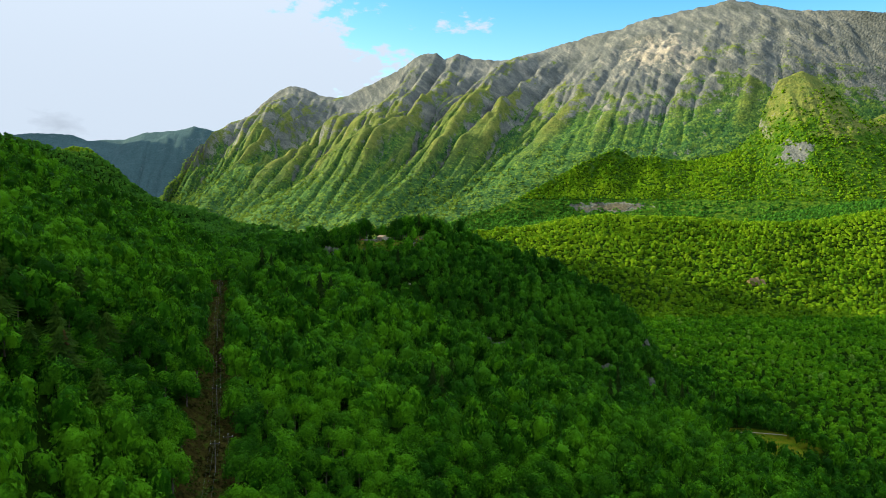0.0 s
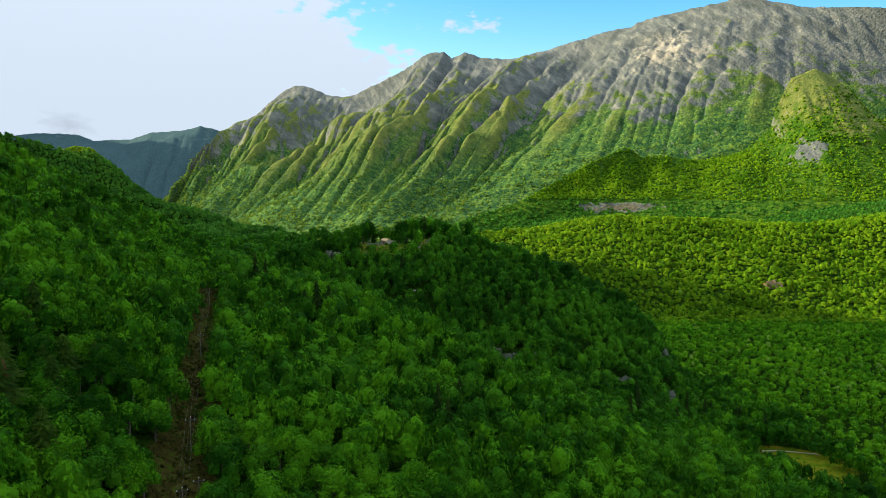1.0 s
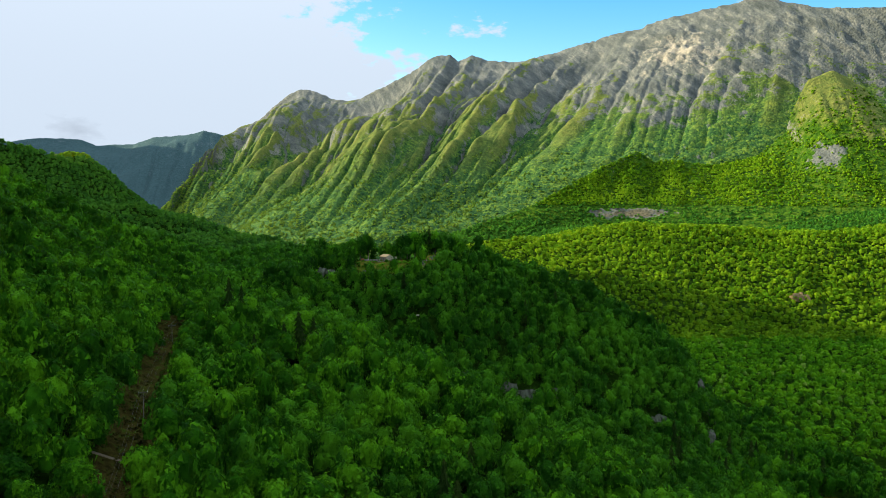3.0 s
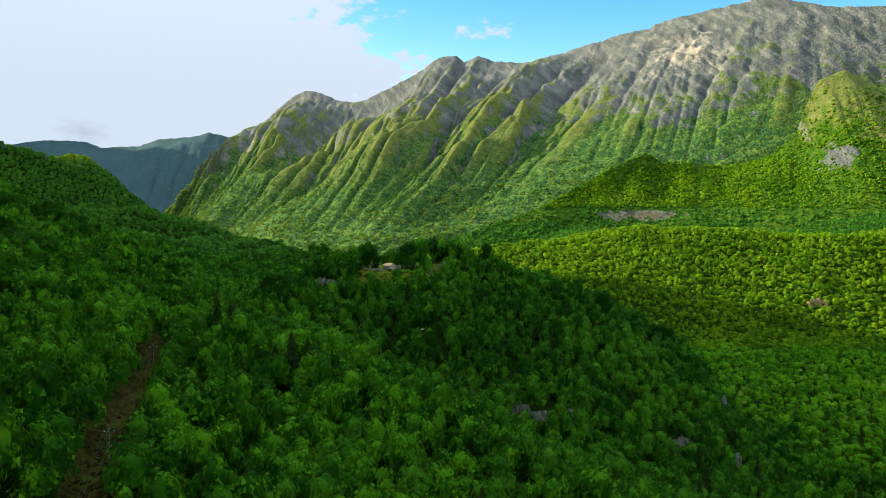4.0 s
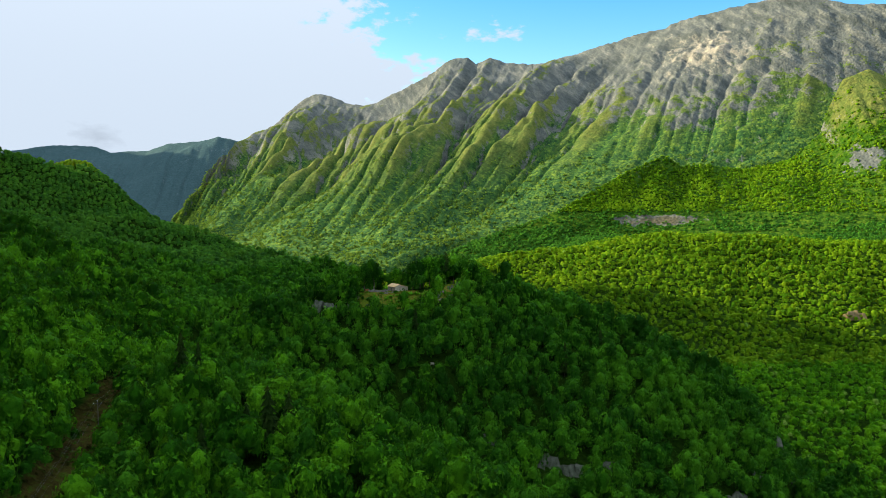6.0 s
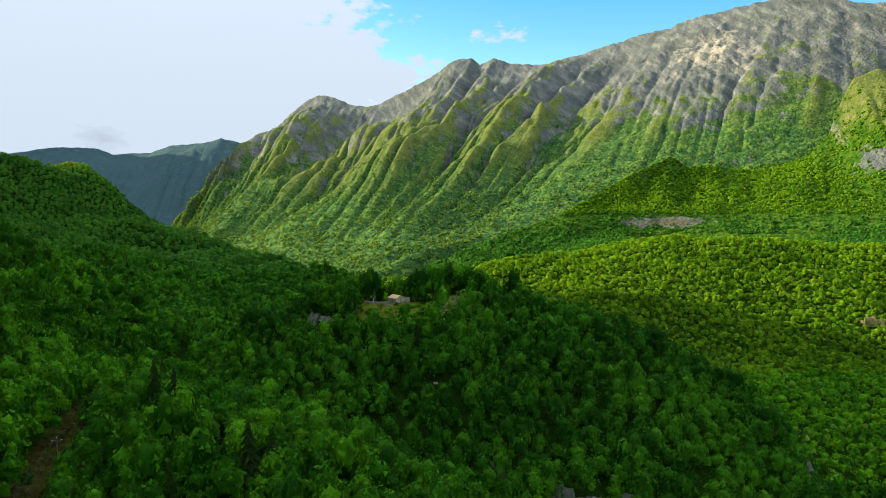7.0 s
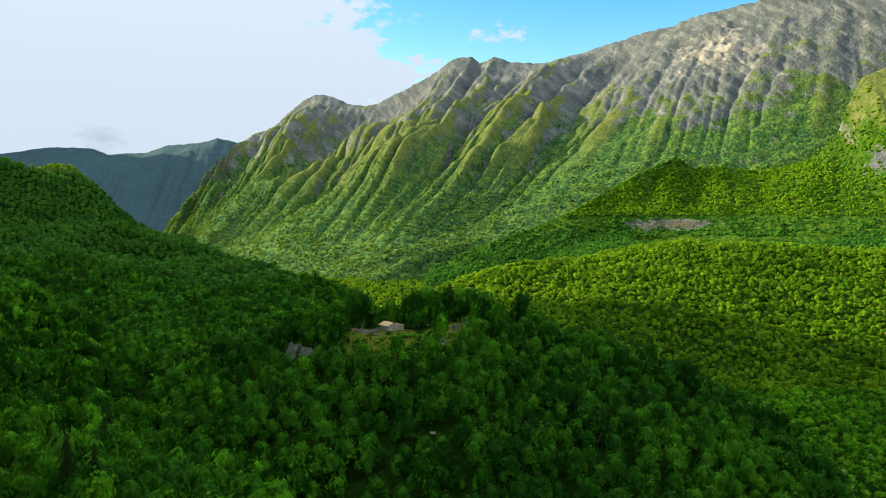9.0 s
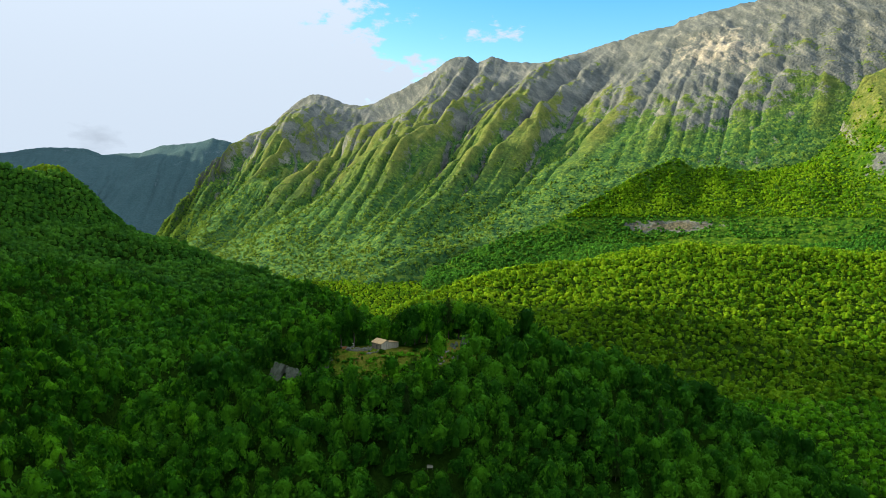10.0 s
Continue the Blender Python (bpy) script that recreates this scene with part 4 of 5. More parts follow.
BARK = plain("bark", (0.13, 0.11, 0.09), 0.9, (0.06, 0.05, 0.04), 1.5)
PALE_BARK = plain("dead_wood", (0.30, 0.27, 0.23), 0.9, (0.14, 0.12, 0.10), 1.5)
ROCK = plain("limestone", (0.105, 0.115, 0.088), 0.9, (0.028, 0.04, 0.018), 0.35, 1.0, 0.8)
PALE_STONE = plain("pale_stone", (0.19, 0.185, 0.15), 0.9, (0.085, 0.085, 0.065), 0.8, 0.8, 0.1)
PLANK = plain("weathered_planks", (0.30, 0.25, 0.18), 0.85, (0.19, 0.16, 0.115), 1.2)
PALE_PANEL = plain("pale_panel", (0.42, 0.39, 0.30), 0.7, (0.30, 0.28, 0.21), 0.8)
ROOF = plain("tan_roof", (0.52, 0.36, 0.17), 0.75, (0.36, 0.25, 0.13), 0.8)
DARK_STEEL = plain("dark_steel", (0.06, 0.06, 0.06), 0.5, None, 2.0, 0.1, 0.01, 0.6)
ORANGE_WOOD = plain("orange_wood", (0.34, 0.15, 0.05), 0.8)
POLE_WOOD = plain("grey_pole", (0.15, 0.14, 0.115), 0.85)
PORCELAIN = plain("porcelain", (0.75, 0.75, 0.72), 0.25)
WIRE = plain("aluminium_wire", (0.16, 0.16, 0.15), 0.5, None, 2.0, 0.1, 0.01, 0.1)
GRAVEL = plain("pale_gravel", (0.40, 0.36, 0.27), 0.95, (0.22, 0.19, 0.13), 0.5)
DIRT = plain("pale_dirt", (0.17, 0.14, 0.09), 0.95, (0.09, 0.07, 0.045), 0.5)
ASPHALT = plain("asphalt", (0.12, 0.12, 0.12), 0.9, (0.075, 0.075, 0.075), 0.6)
PINE = foliage("pine_needles", (0.016, 0.045, 0.005), (0.035, 0.085, 0.008), (0.065, 0.13, 0.012))
BRASH = foliage("dry_brushwood", (0.026, 0.022, 0.005), (0.050, 0.046, 0.010), (0.045, 0.12, 0.010))
DRY = foliage("withered_leaves", (0.05, 0.035, 0.012), (0.10, 0.065, 0.025), (0.14, 0.09, 0.035))


def surface(x, y):
    return float(height(np.array([x]), np.array([y]))[0])


# broadleaf trees of the nearest wood
def trunk_mesh(seed):
    rng = random.Random(seed)
    bm = bmesh.new()
    tube(bm, (0, 0, -0.8), (0, 0, 3.0), 0.34, 0.27)
    tube(bm, (0, 0, 2.9), (0.15, 0.1, 8.2), 0.27, 0.10)
    for k in range(5):
        a, z = k * 1.35 + rng.uniform(-0.3, 0.3), rng.uniform(3.0, 6.0)
        tube(bm, (0, 0, z), (2.6 * math.cos(a), 2.6 * math.sin(a), z + rng.uniform(1.6, 3.0)), 0.13, 0.04, 5)
    me = bpy.data.meshes.new("trunk")
    bm.to_mesh(me); bm.free()
    me.materials.append(BARK)
    return me


trunks = [trunk_mesh(k) for k in range(3)]
crowns = []
for k, (v, f) in enumerate(BIG):
    me = mesh_from("crown", v * np.array([6.0, 6.0, 6.4]) + np.array([0, 0, 2.4]), f)
    me.materials.append(DARK_LEAVES if k == 5 else LEAVES)
    crowns.append(me)


def broadleaf_tree(k):
    t = thing("broadleaf_tree", Matrix(), "broadleaf tree with fresh green rounded crown in the wood", "tree", "trees of the near wood")
    part("trunk", trunks[k % 3], None, t)
    part("crown", crowns[k], None, t)
    if k == 5:
        t["label"] = "broadleaf tree with darker green rounded crown in the wood"
    return t


tree_rng = random.Random(5)
models = [broadleaf_tree(k) for k in range(7)]
used = set()
for x, y in front_pts:
    k = tree_rng.randrange(7)
    g = tree_rng.uniform(0.7, 1.35)
    m = Matrix.LocRotScale((x, y, surface(x, y)), Euler((tree_rng.uniform(-0.06, 0.06), tree_rng.uniform(-0.06, 0.06), tree_rng.uniform(0, 6.28))), None)
    if k in used:
        ob = copy_thing(models[k], m)
    else:
        ob = models[k]
        ob.matrix_basis = m
        used.add(k)
    ob.scale = (g, g, g * tree_rng.uniform(0.85, 1.2))

# tall trees standing round the hilltop clearing
for x, y, g in ((-19, 10, 1.35), (-14, 7, 1.3), (-8, 9, 1.5), (-3, 8, 1.35), (8, 9, 1.45), (15, 7, 1.4), (22, 4, 1.3), (-12, 14, 1.5), (-51, 7, 1.35), (-57, 2, 1.3), (-63, -4, 1.25), (-45, 12, 1.4), (-30, 15, 1.2), (28, -3, 1.2), (18, -14, 0.9)):
    ob = copy_thing(models[tree_rng.choice((5, 5, 0, 2))], Matrix.LocRotScale((x, y, surface(x, y) - 1.8), Euler((0, 0, tree_rng.uniform(0, 6.28))), None))
    ob.scale = (g, g, g * 1.42)
    tagged(ob, "tall dark green broadleaf tree on the hilltop behind the shelter", "tree", "hilltop trees")

# spruces and pines
needle_meshes = []
for k, (v, f) in enumerate(SPRUCE):
    me = mesh_from("needles", v, f, False)
    me.materials.append(NEEDLES)
    needle_meshes.append(me)
stem = bmesh.new()
tube(stem, (0, 0, -0.05), (0, 0, 0.96), 0.012, 0.003, 7)
stem_mesh = bpy.data.meshes.new("trunk")
stem.to_mesh(stem_mesh); stem.free()
stem_mesh.materials.append(BARK)


def spruce(x, y, tall, wide=1.0, k=0, label="dark green spruce rising out of the wood", lift=0.0, mat=None):
    t = thing("spruce", Matrix.LocRotScale((x, y, surface(x, y)), Euler((0, 0, k * 1.3 + x)), None), label, "conifer", "spruces")
    t.scale = (tall * wide, tall * wide, tall)
    part("trunk", stem_mesh, None, t)
    c = part("crown", needle_meshes[k % 3], None, t)
    if mat:
        c.material_slots[0].link = "OBJECT"
        c.material_slots[0].material = mat
    c.location.z = lift
    c.scale.z = 1 - lift
    return t


for k, (x, y, tall, wide) in enumerate([(14, -366, 17, 1.1), (10, -362, 20, 0.8), (-56, -241, 20, 1.2), (-50, -236, 17, 1.1), (-62, -246, 16, 1.1), (-97, -208, 21, 0.9), (-92, -203, 17, 0.8),
                                        (-72, -262, 15, 1.0), (20, -330, 15, 1.0), (206, -128, 22, 0.8), (216, -112, 20, 0.8), (226, -140, 21, 0.8), (232, -120, 18, 0.8), (196, -118, 19, 0.8),
                                        (240, -150, 20, 0.8), (150, -150, 18, 0.9), (140, -190, 20, 0.9), (160, -205, 19, 0.9), (128, -215, 18, 0.9), (170, -170, 17, 0.9), (-140, -90, 18, 0.9),
                                        (-128, -120, 20, 0.9), (60, -60, 15, 0.9), (70, -72, 16, 0.9), (95, -45, 15, 1.0), (-14, -62, 16, 0.9)]):
    spruce(x, y, tall * 1.22, wide, k)
spruce(3, 6, 21, 1.15, 1, "tall spruce with a bare lower trunk on the hilltop", 0.35)
pine_rng = random.Random(9)
for k in range(20):
    x, y = pine_rng.uniform(-128, -84), pine_rng.uniform(-482, -428)
    spruce(x, y, pine_rng.uniform(15, 21), pine_rng.uniform(1.2, 1.7), k, "dusky pine with bare trunk beside the power line clearing", 0.3, PINE)["group"] = "pine stand"
spruce(-101, -474, 19, 0.9, 2, "withered brown conifer among green trees", 0.1, DRY)


# rock outcrops
def rock_mesh(seed, sx, sy, sz):
    """A crag of angular, mostly upright blocks."""
    rng = random.Random(seed)
    bm = bmesh.new()
    for k in range(11):
        cx, cy = rng.uniform(-0.75, 0.75) * sx, rng.uniform(-0.6, 0.6) * sy
        top = (1 - 0.5 * abs(cx) / sx) * rng.uniform(0.3, 1.0) * sz
        w, d = sx * rng.uniform(0.22, 0.42), sy * rng.uniform(0.3, 0.5)
        lean = rng.uniform(-0.12, 0.12) * sz
        vs = []
        for _ in range(18):
            u = rng.choice((-1.0, 1.0, rng.uniform(-1, 1), rng.uniform(0.2, 1)))
            vs.append(bm.verts.new((cx + w * rng.uniform(-1, 1) * (1.15 - 0.55 * max(u, 0)) + lean * u, cy + d * rng.uniform(-1, 1) * (1.15 - 0.6 * max(u, 0)), (top if u > 0 else -sz) * abs(u) * rng.uniform(0.8, 1.0))))
        hull = bmesh.ops.convex_hull(bm, input=vs)
        bmesh.ops.delete(bm, geom=[g for g in hull["geom_interior"] if isinstance(g, bmesh.types.BMVert)], context="VERTS")
    me = bpy.data.meshes.new("rock_outcrop")
    bm.to_mesh(me); bm.free()
    me.materials.append(ROCK)
    return me


for k, (x, y, z, sx, sy, sz) in enumerate([(-79, -9, 99, 7, 4, 6), (-70, -17, 99, 5, 3, 5), (25, -123, 99, 5, 3, 4), (62, -139, 99, 8, 4, 5), (51, -136, 99, 8, 4, 5), (80, -130, 99, 8, 4, 5), (149, -120, 99, 7, 4, 5), (189, -102, -100, 4, 4, 7),
                                           (55, -305, -58, 4, 3, 5), (7, -6, 3, 3.5, 2.5, 4), (12, -4, 4, 5, 3, 6), (-2, -14, 1, 2, 1.5, 2), (9, -16, 0, 3, 2, 4), (-54, -10, -3, 3, 1.5, 3), (-57, -15, -6, 4, 2.5, 6),
                                           (-24, -17, -6, 2, 1.2, 2), (-38, -16, -5, 2.5, 1.2, 2), (-14, -20, -7, 2.5, 1.5, 3), (-46, -18, -7, 3, 1.5, 3), (198, -40, -78, 8, 6, 12), (206, -60, -98, 6, 5, 8), (170, -95, -86, 6, 4, 5), (-28, -28, -12, 4, 3, 6)]):
    ob = new("rock_outcrop", rock_mesh(k + 3, sx, sy, sz))
    ob.matrix_basis = pose(x, y, min(z, surface(x, y) + sz * 0.1), -26, 0, (k * 37) % 60 - 30)
    tagged(ob, "grey cracked limestone outcrop breaking out of the wooded slope", "rock", "limestone outcrops")


EARTH = plain("bare_earth", (0.22, 0.165, 0.08), 0.95, (0.12, 0.085, 0.04), 0.3, 1.0, 0.8)
scar = new("earth_scar", rock_mesh(90, 17, 6, 9))
scar.data.materials[0] = EARTH
scar.matrix_basis = pose(587, 604, surface(587, 604) + 4.5, -25, 0, 0)
tagged(scar, "bare brown earth scar in the wooded terrace slope", "scar")


# shelter on the hilltop: gabled timber shed with a lean-to
def shelter():
    t = thing("shelter", pose(-30.0, -2.0, 0.95, 0, 0, 40), "timber shelter with tan gable roof, grey plank walls, on hilltop", "hut")
    W, L, H, A = 4.4, 8.0, 3.1, 4.6
    apex, H2 = 3.4, 4.15

    def slab(pts, thick, normal):
        bm = bmesh.new()
        n = Vector(normal) * thick
        lo = [bm.verts.new(Vector(p)) for p in pts]
        hi = [bm.verts.new(Vector(p) + n) for p in pts]
        bm.faces.new(lo[::-1]); bm.faces.new(hi)
        for i in range(len(pts)):
            j = (i + 1) % len(pts)
            bm.faces.new((lo[i], lo[j], hi[j], hi[i]))
        bmesh.ops.recalc_face_normals(bm, faces=bm.faces[:])
        return bm

    part("gable_wall", slab([(0, 0, 0), (W, 0, 0), (W, 0, H2), (apex, 0, A), (0, 0, H)], 0.15, (0, 1, 0)), PALE_PANEL, t, "pale panelled gable wall")
    part("gable_wall", slab([(0, L, 0), (W, L, 0), (W, L, H2), (apex, L, A), (0, L, H)], 0.15, (0, -1, 0)), PLANK, t)
    part("side_wall", slab([(0, 0.15, 0), (0, L - 0.15, 0), (0, L - 0.15, H), (0, 0.15, H)], 0.15, (1, 0, 0)), PLANK, t)
    part("side_wall", slab([(W, 0.15, 0), (W, L - 0.15, 0), (W, L - 0.15, H2), (W, 0.15, H2)], 0.15, (-1, 0, 0)), PLANK, t)
    o = 0.4
    k1, k2 = (A - H) / apex, (A - H2) / (W - apex)
    part("roof_slope", slab([(-o, -o, H - o * k1), (apex, -o, A), (apex, L + o, A), (-o, L + o, H - o * k1)], 0.16, (0, 0, 1)), ROOF, t, "tan roof slope")
    part("roof_slope", slab([(apex, -o, A), (W + o, -o, H2 - o * k2), (W + o, L + o, H2 - o * k2), (apex, L + o, A)], 0.16, (0, 0, 1)), ROOF, t, "tan roof slope")
    for x in (0.1, 1.7, apex, W - 0.1):
        bm = bmesh.new(); box(bm, x - 0.07, x + 0.07, -0.06, -0.003, 0, H - 0.05)
        part("post", bm, DARK_STEEL if x == apex else PLANK, t)
    for y in (0.3, 1.7, 3.1, 4.5, 5.9, 7.3):
        bm = bmesh.new(); box(bm, -0.07, -0.003, y - 0.09, y + 0.09, 0, H - 0.12)
        part("batten", bm, POLE_WOOD, t)
    bm = bmesh.new(); box(bm, -0.06, -0.004, 3.3, 4.3, 0.0, 2.1)
    door = part("door", bm, POLE_WOOD, t, "grey plank door")
    bm = bmesh.new(); tube(bm, (-0.1, 3.45, 0.95), (-0.1, 3.45, 1.2), 0.03, 0.03, 6)
    part("handle", bm, DARK_STEEL, door)
    # lean-to
    x1 = W + 6.4
    part("annex_wall", slab([(W, 0.4, 0), (x1, 0.4, 0), (x1, 0.4, 2.6), (W, 0.4, 3.45)], 0.12, (0, 1, 0)), PALE_PANEL, t, "pale panelled annex wall")
    part("annex_wall", slab([(x1, 0.52, 0), (x1, L - 1, 0), (x1, L - 1, 2.6), (x1, 0.52, 2.6)], 0.12, (-1, 0, 0)), PLANK, t)
    part("annex_roof", slab([(W + 0.02, 0.1, 3.5), (x1 + 0.3, 0.1, 2.6), (x1 + 0.3, L - 0.8, 2.6), (W + 0.02, L - 0.8, 3.5)], 0.12, (0, 0, 1)), ROOF, t)
    for x in (W + 1.2, W + 2.5, W + 3.8, W + 5.1):
        bm = bmesh.new(); box(bm, x - 0.05, x + 0.05, 0.345, 0.397, 0, 2.6)
        part("batten", bm, PLANK, t)
    bm = bmesh.new()
    box(bm, -0.35, x1 + 0.3, -0.5, L, -1.2, 0.02)
    part("plinth", bm, ROCK, t, "grey stone plinth")
    bm = bmesh.new()
    for k in range(6):
        box(bm, -1.6 - 0.28 * k, -1.35 - 0.28 * k, 5.2, 6.3, 1.0 - 0.2 * k, 1.06 - 0.2 * k)
    box(bm, -3.1, -0.36, 5.1, 5.18, 0.9, 1.0); box(bm, -3.1, -0.36, 6.32, 6.4, 0.9, 1.0)
    for x in (-3.0, -1.7, -0.5):
        box(bm, x - 0.05, x + 0.05, 5.1, 5.18, -0.6, 1.9); box(bm, x - 0.05, x + 0.05, 6.32, 6.4, -0.6, 1.9)
    part("stair", bm, POLE_WOOD, t, "grey timber stair with rail")


shelter()

# low ruined walls west of the shelter
block_rng = random.Random(11)
stone_meshes = []
for k in range(5):
    bm = bmesh.new()
    vs = box(bm, -0.5, 0.5, -0.42, 0.42, -0.25, 0.25)
    for v in bm.verts:
        v.co += Vector([block_rng.uniform(-0.08, 0.08) for _ in range(3)])
    bmesh.ops.bevel(bm, geom=bm.edges[:], offset=0.06, segments=1, affect="EDGES")
    me = bpy.data.meshes.new("stone")
    bm.to_mesh(me); bm.free()
    me.materials.append(PALE_STONE)
    stone_meshes.append(me)


def ruined_wall(points, courses):
    x0, y0 = points[0]
    t = thing("ruined_wall", Matrix.Translation((x0, y0, surface(x0, y0))), "low ruined dry stone wall on the grassy hilltop", "wall", "ruined walls")
    for (ax, ay), (bx, by) in zip(points[:-1], points[1:]):
        n = max(1, int(math.hypot(bx - ax, by - ay) / 0.95))
        for k in range(n):
            for c in range(courses - (block_rng.random() < 0.35)):
                u = (k + 0.5 * (c % 2)) / n
                x, y = ax + (bx - ax) * u, ay + (by - ay) * u
                ob = part("stone", stone_meshes[block_rng.randrange(5)], None, t)
                ob.location = (x - x0, y - y0, surface(x, y) - surface(x0, y0) + 0.15 + 0.46 * c)
                ob.rotation_euler = (0, 0, math.atan2(by - ay, bx - ax) + block_rng.uniform(-0.15, 0.15))


ruined_wall([(-47, -1.5), (-45, -3.5), (-41, -4.5), (-37.5, -4), (-34.5, -2.5)], 3)
ruined_wall([(-47, -1.5), (-47, 3), (-44, 5.5)], 2)
ruined_wall([(-43, 1), (-39, 1.5), (-36.5, 3)], 2)
ruined_wall([(-36, -8.5), (-33.5, -9)], 2)
ruined_wall([(-33, -7), (-30.5, -7.2)], 2)


# broken stones on the bank below the crag
for k in range(26):
    x, y = block_rng.uniform(-4, 13), block_rng.uniform(-22, -9)
    ob = new("boulder", stone_meshes[k % 5])
    ob.matrix_basis = pose(x, y, surface(x, y) + 0.1, block_rng.uniform(-30, 30), block_rng.uniform(-30, 30), block_rng.uniform(0, 360)) @ Matrix.Scale(block_rng.uniform(0.7, 1.9), 4)
    tagged(ob, "pale broken limestone boulder lying on the bare bank", "boulder", "boulders under the crag")


def marker_post(x, y):
    t = thing("marker_post", pose(x, y, surface(x, y)), "slim pale post with a small crossbar beside ruined walls", "post")
    bm = bmesh.new(); tube(bm, (0, 0, -0.3), (0, 0, 3.0), 0.11, 0.09); part("pole", bm, PALE_PANEL, t)
    bm = bmesh.new(); box(bm, -0.45, 0.45, -0.08, 0.08, 2.75, 3.0); part("crossbar", bm, PALE_PANEL, t)


marker_post(-44, 0.5)


def information_board(x, y, rz, panel, label):
    t = thing("information_board", pose(x, y, surface(x, y), 0, 0, rz), label, "sign")
    for sx in (-0.9, 0.9):
        bm = bmesh.new(); box(bm, sx - 0.07, sx + 0.07, -0.07, 0.07, -0.4, 1.5); part("leg", bm, POLE_WOOD, t)
    bm = bmesh.new()
    box(bm, -1.15, 1.15, -0.09, 0.09, 0.6, 1.7, Matrix.Rotation(0.0, 4, "X")); part("panel", bm, panel, t)
    bm = bmesh.new()
    for s_ in (-1, 1):
        box(bm, -1.25, 1.25, -0.3 + 0.3 * (s_ > 0), 0.3 * (s_ > 0), 1.72, 1.8)
    part("roof_board", bm, POLE_WOOD, t)


information_board(-48.2, -1, 20, ORANGE_WOOD, "orange-brown wooden board on the rim of the hilltop")
information_board(-4, -82, -10, PALE_PANEL, "pale grey board standing in a small forest glade")


# power line through the clearing
def utility_pole(x, y, tall, label="grey wooden power pole with white insulators in the clearing"):
    t = thing("utility_pole", pose(x, y, surface(x, y), 0, 0, 20), label, "power pole", "poles of the power line")
    bm = bmesh.new(); tube(bm, (0, 0, -0.6), (0, 0, tall), 0.14, 0.09); part("post", bm, POLE_WOOD, t)
    bm = bmesh.new(); box(bm, -1.5, 1.5, -0.08, 0.08, tall - 1.0, tall - 0.82); arm = part("crossarm", bm, DARK_STEEL, t)
    for sx, dz in ((-1.35, -0.82), (1.35, -0.82), (0.0, 0.0)):
        bm = bmesh.new()
        tube(bm, (sx, 0, tall + dz), (sx, 0, tall + dz + 0.16), 0.10, 0.07)
        tube(bm, (sx, 0, tall + dz + 0.16), (sx, 0, tall + dz + 0.32), 0.08, 0.04)
        part("insulator", bm, PORCELAIN, arm, "white porcelain insulator")
    bm = bmesh.new(); tube(bm, (0, 0.1, 0.2), (1.1, 1.3, -0.5), 0.05, 0.05, 6); part("stay", bm, POLE_WOOD, t)
    return t


POLES = [(-36, -600, 10), (-59, -468, 10), (-68, -431, 10), (-92, -338, 10), (-117, -235, 10), (-136, -152, 10)]
for x, y, tall in POLES:
    utility_pole(x, y, tall)
utility_pole(-57, -460, 9, "grey wooden power pole beside another in the clearing")


def power_cable(a, b, side):
    (x0, y0, h0), (x1, y1, h1) = a, b
    p0 = Vector((x0 + side, y0, surface(x0, y0) + h0 - (0.45 if side else -0.35)))
    p1 = Vector((x1 + side, y1, surface(x1, y1) + h1 - (0.45 if side else -0.35)))
    bm = bmesh.new()
    pts = [p0.lerp(p1, k / 10) - Vector((0, 0, (p1 - p0).length * 0.06 * (k / 10) * (1 - k / 10))) for k in range(11)]
    for u, v in zip(pts[:-1], pts[1:]):
        tube(bm, u, v, 0.014, 0.014, 4)
    me = bpy.data.meshes.new("power_cable")
    bm.to_mesh(me); bm.free(); me.materials.append(WIRE)
    tagged(new("power_cable", me), "thin grey power cable strung between wooden poles", "cable", "cables of the power line")


for a, b in zip(POLES[:-1], POLES[1:]):
    for side in (-1.3, 0.0, 1.3):
        power_cable(a, b, side)


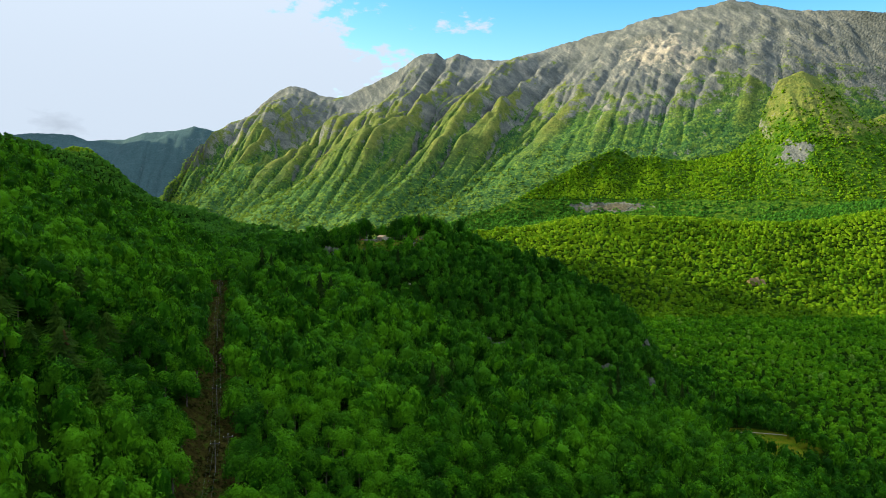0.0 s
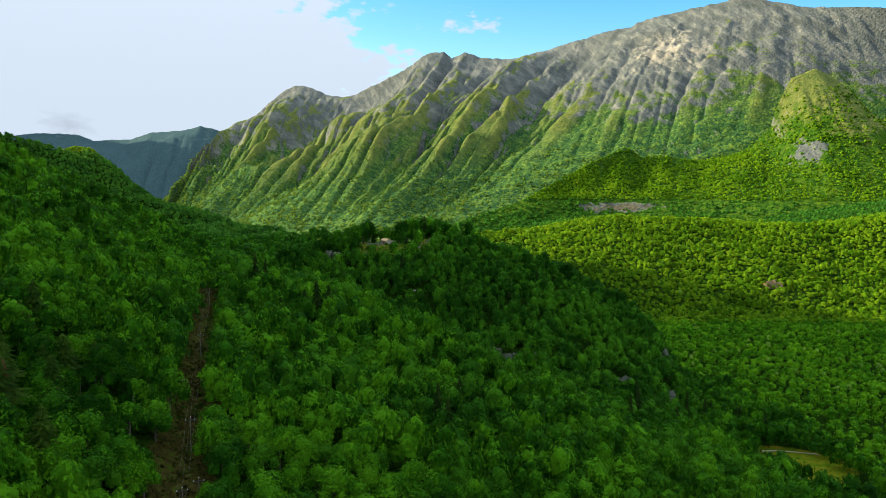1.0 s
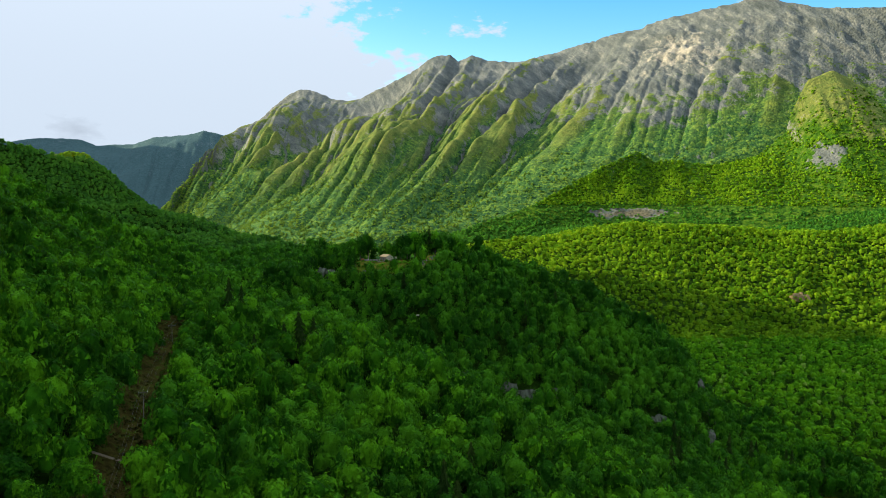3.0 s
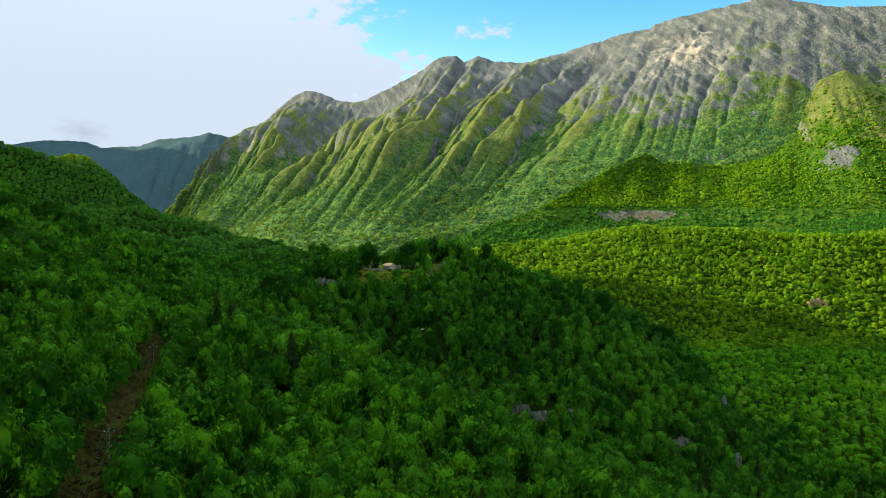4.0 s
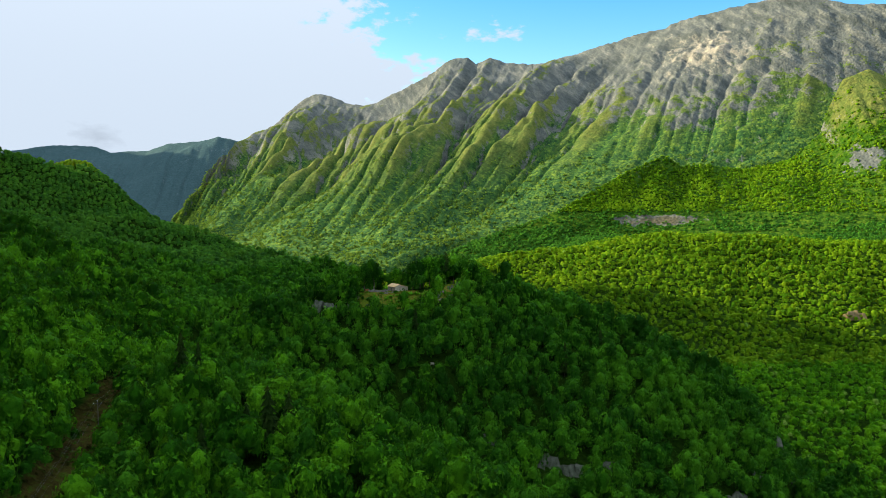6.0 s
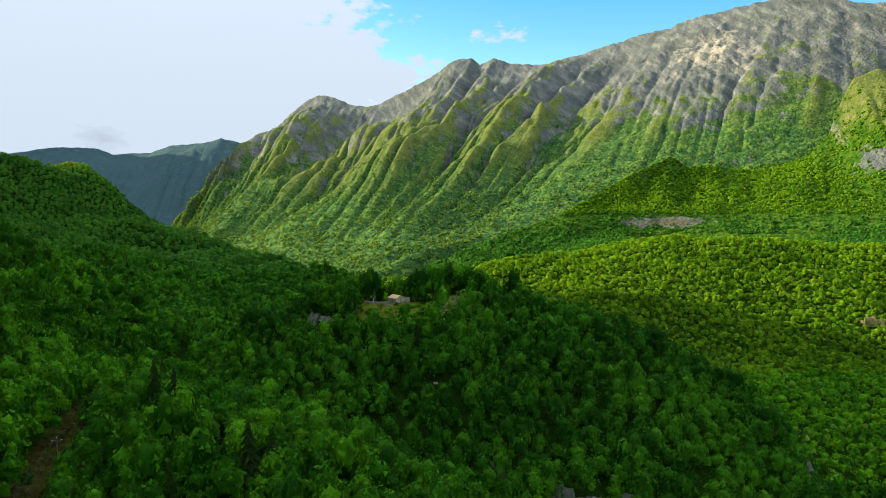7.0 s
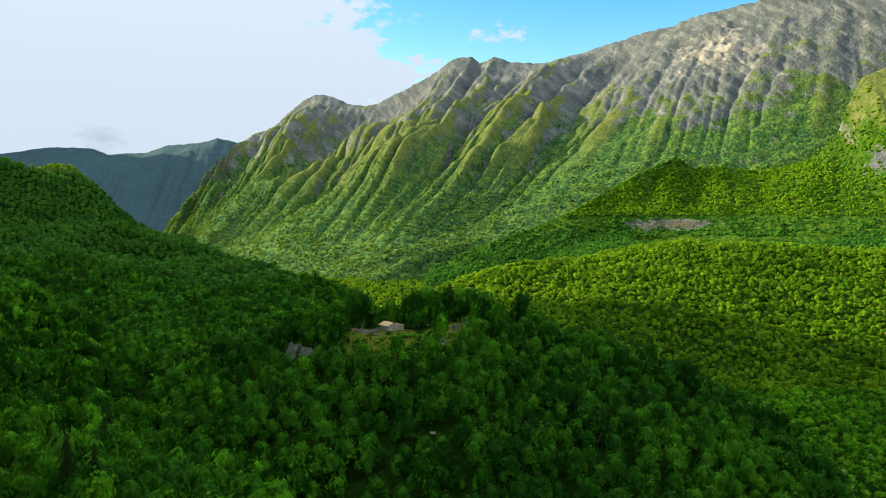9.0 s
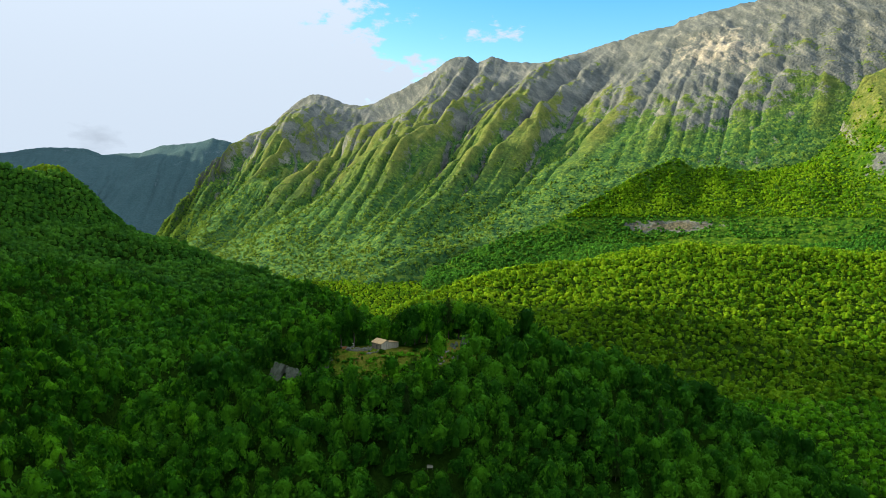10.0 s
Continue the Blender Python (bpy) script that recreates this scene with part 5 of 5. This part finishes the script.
# tracks, road and bare patches, draped on the ground
def strip(name, pts, wide, mat, label, category, lift=0.12):
    pts = [Vector((*p, 0)) for p in pts]
    fine = []
    for a, b in zip(pts[:-1], pts[1:]):
        n = max(2, int((b - a).length / 2))
        fine += [a.lerp(b, k / n) for k in range(n)]
    fine.append(pts[-1])
    P = []
    for k, q in enumerate(fine):
        d = (fine[min(k + 1, len(fine) - 1)] - fine[max(k - 1, 0)]).normalized()
        s_ = Vector((-d.y, d.x, 0)) * wide / 2 * (1 + 0.2 * noise.noise(q * 0.3))
        z0 = surface(q.x, q.y) + lift
        for f in (-1.0, -0.92, 0.92, 1.0):
            e = q + s_ * f
            P.append((e.x, e.y, max(z0, surface(e.x, e.y) + lift) - (0.5 if abs(f) == 1 else 0)))
    ob = new(name, mesh_from(name, P, grid_faces(len(fine), 4)))
    ob.data.materials.append(mat)
    return tagged(ob, label, category, kind="structure")


strip("track", [(-93, -376), (-87, -370), (-83, -366), (-79, -358), (-74, -352)], 1.3, DIRT, "pale gravel track crossing the power line clearing", "track")
strip("road", [(70, -372), (79, -388), (86, -402), (97, -420)], 3.6, ASPHALT, "grey asphalt road among the trees", "road")
strip("track_meadow", [(205, -168), (222, -164), (245, -163), (268, -170)], 1.5, GRAVEL, "pale gravel track beside the meadow", "track")
strip("gravel_1", [(217, -190), (221, -186), (225, -183)], 3.4, GRAVEL, "bare pale gravel patch on the meadow", "gravel")
strip("gravel_2", [(231, -217), (234, -212), (236, -207)], 4.5, GRAVEL, "bare pale gravel patch on the meadow", "gravel")
strip("gravel_3", [(207, -173), (213, -170)], 3.5, GRAVEL, "bare pale gravel patch on the meadow", "gravel")

# brushwood on the clearing and low shrubs on the hilltop
rng = np.random.default_rng(31)
TUFT = [crown_template(90 + k, 3, 1, 5, 2, 14, 0.5, 0.8) for k in range(3)]
yy = rng.uniform(-520, -140, 2600)
xx = clearing_x(yy) + rng.normal(0, 4.5, 2600)
planted("brushwood", TUFT, np.c_[xx, yy, height(xx, yy) - 0.2], rng.uniform(0.4, 1.3, 2600), rng.uniform(0.3, 0.8, 2600), 33, BRASH, "reddish brown cut brushwood lying on the clearing", "brushwood")
xx, yy = rng.uniform(-64, 18, 420), -12 - 26 * np.abs(rng.normal(0.5, 0.5, 420))
yy = np.where(rng.uniform(size=420) < 0.12, rng.uniform(-14, -4, 420), yy)
ok = (np.hypot((xx + 28) / 11, (yy - 1) / 9) > 1) & (np.hypot((xx + 41) / 7, (yy) / 6) > 1)
xx, yy = xx[ok], yy[ok]
planted("shrubs", TUFT, np.c_[xx, yy, height(xx, yy) - 0.1], 0.4 + 2.4 * rng.uniform(size=len(xx)) ** 2.5, rng.uniform(0.4, 1.8, len(xx)), 34, LEAVES, "low green shrubs on the grassy hilltop bank", "shrubs")
